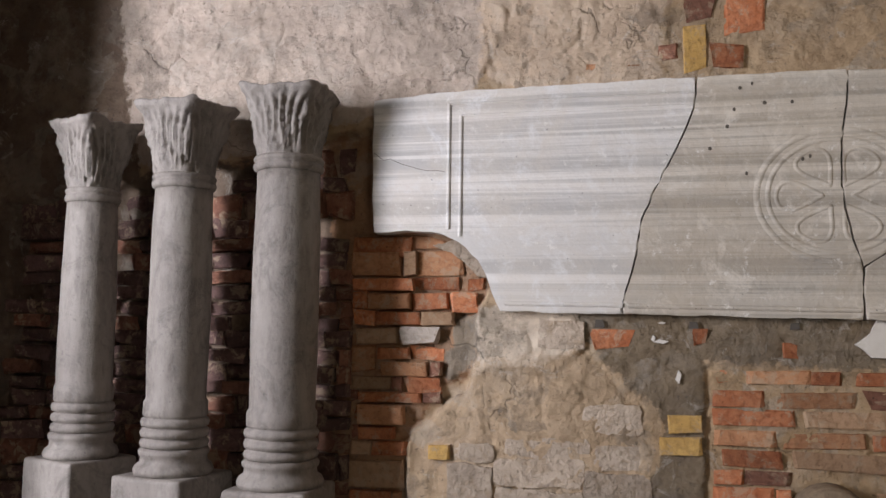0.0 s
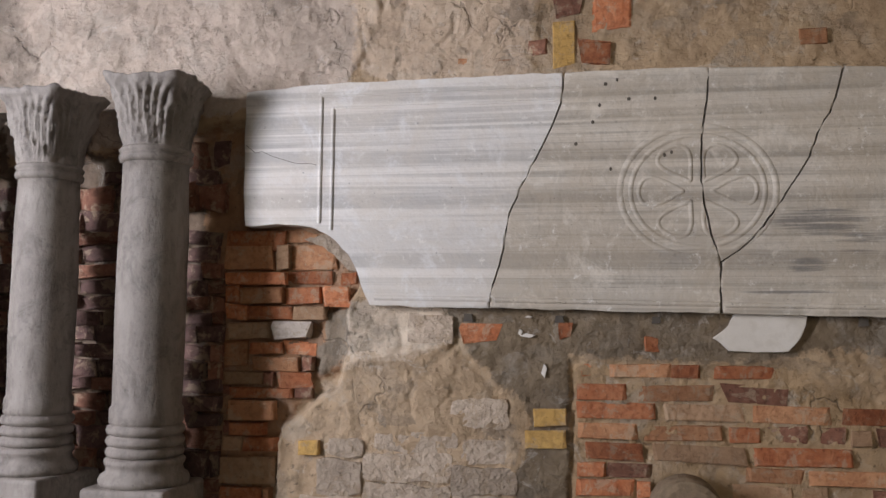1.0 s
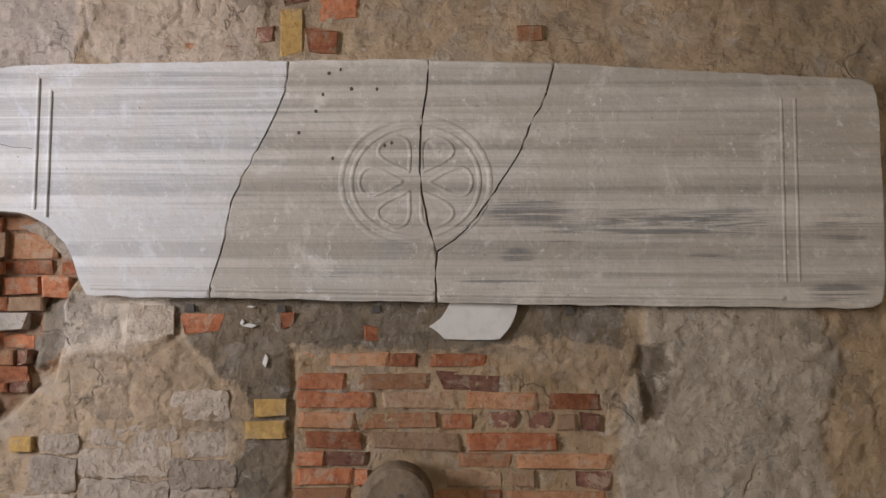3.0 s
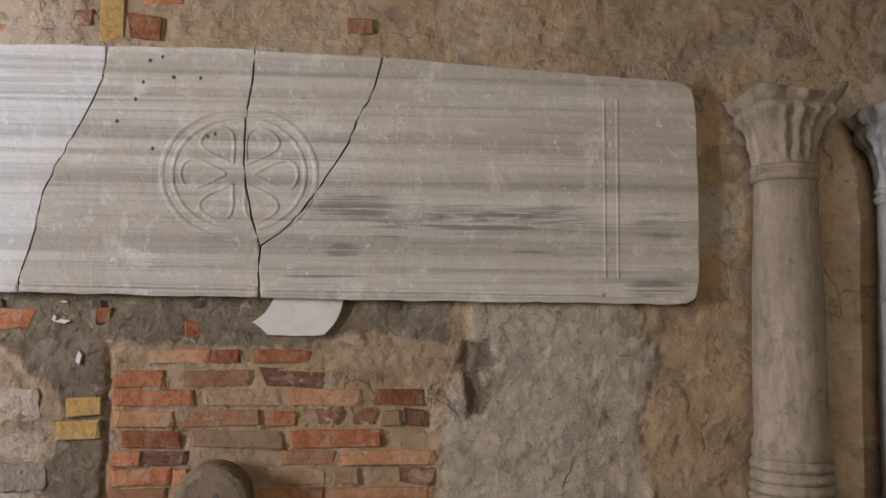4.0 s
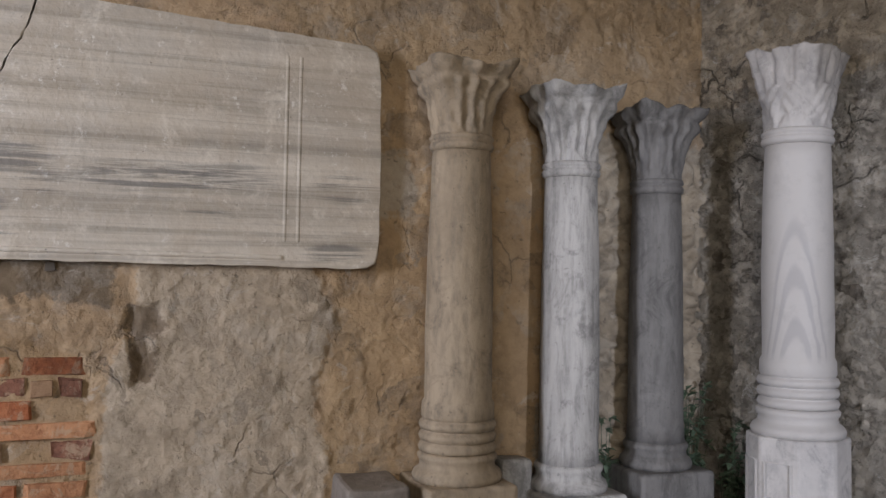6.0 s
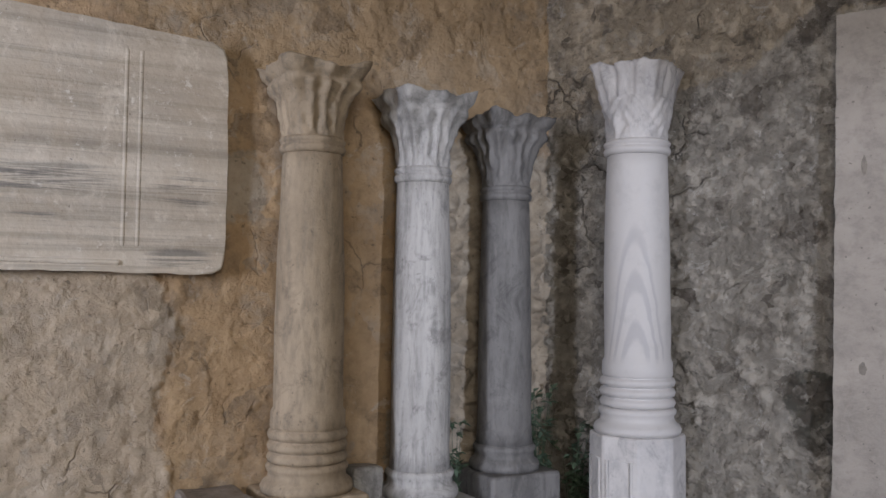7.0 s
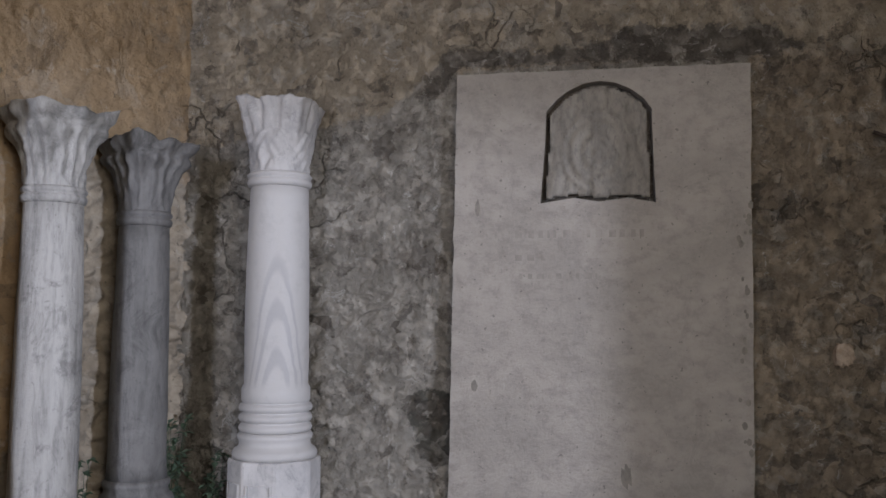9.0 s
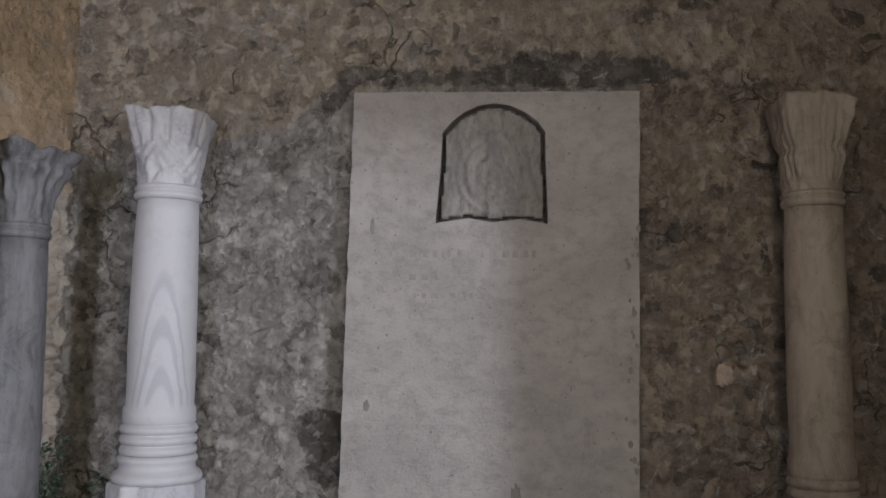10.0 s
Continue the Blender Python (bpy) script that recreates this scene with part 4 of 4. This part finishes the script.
# ---- weeds in the corner ----
M_LEAF = stone("dusty_green_leaf", (0.13, 0.18, 0.12), (0.09, 0.13, 0.085), (0.05, 0.075, 0.05), (1, 1, 1), 12, 50, 0.2, 0.7)
rng = random.Random(8)


def weed(x, y, height, spread, count):
    plant = tagged(new("weed"), "dusty dark green weed growing by the wall", "plant", kind="thing")
    plant.location = (x, y, 0)
    stems, leaves = bmesh.new(), bmesh.new()
    for k in range(count):
        a, lean = rng.uniform(0, 6.28), rng.uniform(0.1, 1.0) * spread
        tip = Vector((math.cos(a) * lean, -abs(math.sin(a)) * lean * 0.6, height * rng.uniform(0.55, 1.0)))
        prev = None
        for j in range(7):
            u = j / 6
            c = Vector((tip.x * u ** 1.5, tip.y * u ** 1.5, tip.z * u))
            r = 0.004 * (1.2 - u)
            ring = [stems.verts.new(c + Vector((r * math.cos(q), r * math.sin(q), 0))) for q in (0, 2.1, 4.2)]
            if prev:
                for q in range(3):
                    stems.faces.new((prev[q], prev[(q + 1) % 3], ring[(q + 1) % 3], ring[q]))
            prev = ring
            if u > 0.45:
                for _ in range(4):
                    d = Vector((rng.uniform(-1, 1), rng.uniform(-1, 0.3), rng.uniform(-0.5, 0.6))).normalized()
                    side = d.cross(Vector((0, 0, 1))).normalized()
                    ln = rng.uniform(0.025, 0.055)
                    pts = [c, c + d * ln * 0.4 + side * ln * 0.28 + Vector((0, 0, 0.006)), c + d * ln, c + d * ln * 0.4 - side * ln * 0.28 + Vector((0, 0, 0.006))]
                    vs = [leaves.verts.new(q) for q in pts]
                    leaves.faces.new((vs[0], vs[1], vs[2]))
                    leaves.faces.new((vs[0], vs[2], vs[3]))
    part("stems", stems, M_LEAF, plant)
    part("leaves", leaves, M_LEAF, plant)
    return plant


weed(2.98, -0.03, 0.86, 0.13, 26)
weed(2.60, -0.02, 0.78, 0.06, 12)
weed(3.13, -0.12, 0.72, 0.10, 14)

# ---- bricks and stones of the wall, piece by piece ----
def chipped(seed, amount):
    """A unit brick with worn corners: x and z from -0.5 to 0.5, front at y = -0.5."""
    r = random.Random(seed)
    bm = bmesh.new()
    bmesh.ops.create_cube(bm, size=1)
    bmesh.ops.delete(bm, geom=[f for f in bm.faces if f.normal.y > 0.5], context="FACES")
    front = [f for f in bm.faces if f.normal.y < -0.5]
    bmesh.ops.bevel(bm, geom=list(front[0].edges), offset=0.06, segments=1, affect="EDGES")
    for v in bm.verts:
        if v.co.y < 0.4:
            v.co += Vector((r.uniform(-1, 1) * amount * 0.5, r.uniform(-0.2, 1) * amount, r.uniform(-1, 1) * amount))
    me = bpy.data.meshes.new("brick")
    bm.to_mesh(me)
    bm.free()
    return me


def dressed(bases, material):
    out = []
    for me in bases:
        c = me.copy()
        c.materials.append(material)
        out.append(c)
    return out


BASES = [chipped(k, 0.07) for k in range(6)]
ROUGH = [chipped(20 + k, 0.19) for k in range(6)]
M_BRICK_TAN = stone("tan_brick", (0.42, 0.27, 0.165), (0.35, 0.215, 0.125), (0.24, 0.14, 0.08), (1, 1, 1), 9, 60, 0.5, 0.9, 0.5, 0.4)
M_BRICK_DARK = stone("dark_burnt_and_shaded_brick", (0.27, 0.13, 0.085), (0.19, 0.085, 0.055), (0.11, 0.052, 0.037), (1, 1, 1), 9, 60, 0.5, 0.9, 0.5, 0.5)
M_BRICK_WHITE = stone("pale_lime_brick", (0.60, 0.53, 0.46), (0.50, 0.43, 0.36), (0.36, 0.29, 0.23), (1, 1, 1), 9, 60, 0.5, 0.9, 0.5, 0.2, grime=0.4)
# near-black brick colour that holds the shade behind the columns
M_BRICK_SHADED = stone("shaded_brick", (0.17, 0.10, 0.085), (0.12, 0.07, 0.06), (0.07, 0.045, 0.04), (1, 1, 1), 9, 60, 0.5, 0.9, 0.5, 0.5)
KINDS = {"r": dressed(BASES, M_BRICK), "p": dressed(BASES, M_BRICK_PALE), "t": dressed(BASES, M_BRICK_TAN), "d": dressed(ROUGH, M_BRICK_DARK), "y": dressed(BASES, M_BRICK_YELLOW), "k": dressed(ROUGH, M_BRICK_SHADED), "R": dressed(ROUGH, M_BRICK), "w": dressed(ROUGH, M_BRICK_WHITE)}
rng = random.Random(11)


def piece(name, kind, x0, x1, z0, z1, front, depth, tilt=1.2):
    ob = new(name, rng.choice(KINDS[kind]))
    ob.parent = wall_south
    ob.matrix_local = pose((x0 + x1) / 2, front + depth / 2, (z0 + z1) / 2, 0, rng.uniform(-tilt, tilt), rng.uniform(-1.5, 1.5)) @ Matrix.Diagonal((x1 - x0, depth, z1 - z0, 1))
    return ob


def brick_row(z0, z1, bricks, front=S_FACE - 0.003, uneven=0.003):
    for x0, x1, kind in bricks:
        piece("brick", kind, x0, x1, z0, z1, front + rng.uniform(-uneven, uneven), 0.07)


brick_row(1.089, 1.137, [(-0.431, -0.353, "R"), (-0.320, -0.106, "p"), (-0.101, -0.005, "r"), (0.046, 0.252, "r"), (0.254, 0.315, "R")])
brick_row(1.004, 1.063, [(-0.439, -0.267, "r"), (-0.217, 0.042, "p"), (0.076, 0.293, "d")])
brick_row(0.937, 0.998, [(-0.437, -0.164, "r"), (-0.136, 0.146, "t"), (0.180, 0.432, "p"), (0.478, 0.663, "r")])
brick_row(0.865, 0.921, [(-0.435, -0.229, "p"), (-0.207, 0.079, "p"), (0.096, 0.198, "r"), (0.215, 0.358, "d"), (0.381, 0.484, "d"), (0.502, 0.571, "t"), (0.588, 0.658, "d")])
brick_row(0.789, 0.853, [(-0.416, -0.205, "r"), (-0.177, 0.154, "t"), (0.177, 0.514, "r")])
brick_row(0.728, 0.779, [(-0.441, -0.342, "r"), (-0.331, -0.176, "d"), (0.150, 0.343, "p"), (0.366, 0.699, "p")])
brick_row(0.660, 0.719, [(-0.445, -0.240, "r"), (-0.229, -0.179, "r"), (0.106, 0.310, "t"), (0.333, 0.424, "t"), (0.573, 0.694, "d")])
brick_row(0.601, 0.649, [(-0.448, -0.250, "p"), (0.062, 0.243, "p"), (0.248, 0.299, "r"), (0.311, 0.689, "p")])
for k in range(5):
    x, z = -0.45, 0.53 - 0.068 * k
    while x < 0.62:
        w = rng.uniform(0.12, 0.28)
        piece("brick", rng.choice("rptp"), x, min(0.68, x + w), z, z + 0.054, S_FACE - 0.006 + rng.uniform(-0.004, 0.004), 0.07)
        x += w + 0.014

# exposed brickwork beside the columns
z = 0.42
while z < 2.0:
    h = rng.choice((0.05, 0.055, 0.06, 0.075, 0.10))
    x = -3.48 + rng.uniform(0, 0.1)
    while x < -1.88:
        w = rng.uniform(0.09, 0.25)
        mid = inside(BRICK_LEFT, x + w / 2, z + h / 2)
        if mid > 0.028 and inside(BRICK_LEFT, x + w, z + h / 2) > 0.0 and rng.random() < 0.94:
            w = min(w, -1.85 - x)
            # dark kinds only, so that the shade is in the brick colour
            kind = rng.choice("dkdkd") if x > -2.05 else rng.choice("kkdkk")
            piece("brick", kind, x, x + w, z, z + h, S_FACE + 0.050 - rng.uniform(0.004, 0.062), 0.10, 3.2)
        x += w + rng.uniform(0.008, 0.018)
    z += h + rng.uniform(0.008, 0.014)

# the broken hole under the slab: uneven courses that step back
HOLE = dict(front=S_FACE + 0.034, uneven=0.022)
brick_row(1.555, 1.641, [(-1.845, -1.60, "r")], **HOLE)
brick_row(1.594, 1.648, [(-1.594, -1.462, "p")], **HOLE)
brick_row(1.484, 1.583, [(-1.845, -1.645, "p"), (-1.628, -1.575, "t"), (-1.567, -1.388, "p")], **HOLE)
brick_row(1.424, 1.473, [(-1.845, -1.586, "r"), (-1.583, -1.404, "R"), (-1.365, -1.295, "R")], **HOLE)
brick_row(1.348, 1.414, [(-1.84, -1.78, "R"), (-1.771, -1.601, "p"), (-1.593, -1.445, "r"), (-1.432, -1.328, "R")], **HOLE)
brick_row(1.285, 1.340, [(-1.835, -1.745, "R"), (-1.738, -1.555, "r"), (-1.549, -1.417, "t")], **HOLE)
brick_row(1.209, 1.273, [(-1.825, -1.65, "t"), (-1.64, -1.485, "w")], **HOLE)
brick_row(1.148, 1.196, [(-1.735, -1.60, "r"), (-1.596, -1.463, "R")], **HOLE)
brick_row(1.097, 1.201, [(-1.85, -1.745, "p")], **HOLE)
brick_row(1.083, 1.139, [(-1.72, -1.525, "p"), (-1.51, -1.465, "d")], **HOLE)
brick_row(1.025, 1.078, [(-1.85, -1.68, "t"), (-1.67, -1.63, "d"), (-1.615, -1.475, "R")], **HOLE)
brick_row(0.976, 1.017, [(-1.85, -1.82, "d"), (-1.806, -1.551, "r"), (-1.54, -1.47, "d")], **HOLE)
brick_row(0.888, 0.967, [(-1.84, -1.815, "R"), (-1.805, -1.62, "p")], **HOLE)
brick_row(0.831, 0.878, [(-1.84, -1.81, "d"), (-1.803, -1.66, "r")], **HOLE)
brick_row(0.765, 0.822, [(-1.84, -1.755, "t"), (-1.744, -1.605, "R")], **HOLE)
brick_row(0.640, 0.742, [(-1.84, -1.62, "t")], **HOLE)
for k in range(3):
    brick_row(0.40 + 0.08 * k, 0.468 + 0.08 * k, [(-1.84, -1.73 + 0.03 * k, "r"), (-1.715 + 0.03 * k, -1.63, "p")], **HOLE)
part("stone", prism_bm(ragged([(-1.50, 1.60), (-1.406, 1.622), (-1.323, 1.578), (-1.272, 1.52), (-1.262, 1.47), (-1.315, 1.48), (-1.375, 1.54), (-1.44, 1.585)], 0.02, 0.006, 4), 0.03, 0.10, 0.006), M_BLOCK, wall_south, "grey mortar lip round the hole")

# pale stones under the broken corner of the slab: rows of uneven blocks with tight joints
STONES = ((-1.202, -0.882, 0.796, 0.866), (-1.245, -0.908, 0.680, 0.786), (-1.392, -1.250, 0.768, 0.832), (-0.870, -0.678, 0.755, 0.846),
          (-0.905, -0.692, 0.893, 0.995), (-0.90, -0.672, 0.645, 0.744), (-1.43, -1.258, 0.620, 0.752), (-1.24, -0.92, 0.52, 0.668), (-1.50, -1.26, 0.48, 0.61), (-0.905, -0.68, 0.50, 0.635), (-1.52, -1.10, 0.36, 0.47), (-1.09, -0.70, 0.36, 0.49))
for k, (x0, x1, z0, z1) in enumerate(STONES):
    tip = [0.016 * nz(k * 1.7, j * 2.3) for j in range(8)]
    quad = [(x0 + tip[0], z0 + tip[1]), ((x0 + x1) / 2, z0 + tip[2]), (x1 + tip[3], z0 + tip[4]), (x1 + tip[5], z1 + tip[6]), ((x0 + x1) / 2, z1 + tip[7]), (x0 - tip[3], z1 - tip[1])]
    front = S_FACE - 0.004 + rng.uniform(-0.004, 0.004)
    part("stone", prism_bm(ragged(quad, 0.02, 0.010, k), front, front + 0.06, 0.009), M_BLOCK, wall_south)
part("stone", prism_bm(ragged([(-1.08, 1.205), (-0.90, 1.20), (-0.905, 1.31), (-1.075, 1.315)], 0.025, 0.006, 3), S_FACE - 0.016, 0.1, 0.005), M_BLOCK, wall_south)
# dark plates painted for the shadowed gaps below the slab
for x in (-0.847, -0.508, -0.159, 0.55):
    part("gap_shade", prism_bm(ragged([(x - 0.018, 1.285), (x + 0.018, 1.287), (x + 0.014, 1.312), (x - 0.014, 1.312)], 0.01, 0.004, x), S_FACE - 0.014, 0.09), M_CRACK_SHADE, wall_south, "small dark plate coloured as the shaded gap under the slab")
pale = part("stone", prism_bm(blob(2.705, 1.135, 0.045, 0.06, 2.0), -0.035, 0.05, 0.01), M_BLOCK, wall_east)

# a smooth white plaster patch and thin white flakes on the cement
M_WHITE = stone("smooth_white_plaster", (0.74, 0.70, 0.64), (0.68, 0.635, 0.57), (0.56, 0.51, 0.44), (1, 1, 1), 5, 50, 0.15, 0.9, 0.1)
part("plaster_patch", prism_bm(ragged([(0.035, 1.235), (0.10, 1.275), (0.12, 1.325), (0.36, 1.328), (0.345, 1.26), (0.30, 1.185), (0.22, 1.192), (0.10, 1.195), (0.07, 1.215)], 0.02, 0.007, 6), S_FACE - 0.022, 0.1, 0.004), M_WHITE, wall_south, "smooth white plaster patch")
for fx, fz, fw, fh in ((-0.625, 1.238, 0.030, 0.008), (-0.652, 1.248, 0.008, 0.013), (-0.62, 1.302, 0.018, 0.004), (-0.561, 1.108, 0.010, 0.026)):
    part("plaster_flake", prism_bm(ragged([(fx - fw, fz - fh * 0.4), (fx + fw * 0.2, fz - fh), (fx + fw, fz + fh * 0.3), (fx - fw * 0.2, fz + fh)], 0.012, 0.004, fx), S_FACE - 0.013, 0.08, 0.002), M_WHITE, wall_south)

# single bricks set in the plaster
for kind, x0, x1, z0, z1 in (("y", -0.60, -0.477, 0.905, 0.968), ("y", -0.629, -0.484, 0.824, 0.888), ("y", -1.505, -1.425, 0.768, 0.822), ("y", -0.53, -0.445, 2.255, 2.43),
                             ("r", -0.38, -0.235, 2.385, 2.56), ("R", -0.43, -0.315, 2.262, 2.345), ("d", -0.527, -0.42, 2.445, 2.53), ("R", -0.88, -0.73, 1.205, 1.272), ("d", -0.62, -0.55, 2.30, 2.36),
                             ("p", -0.90, -0.78, 2.262, 2.30), ("p", -0.77, -0.63, 2.262, 2.29), ("R", -0.51, -0.46, 1.225, 1.28), ("R", -0.20, -0.15, 1.19, 1.235), ("p", 0.36, 0.46, 2.30, 2.36)):
    piece("brick", kind, x0, x1, z0, z1, S_FACE - 0.012 + rng.uniform(-0.003, 0.003), 0.05)
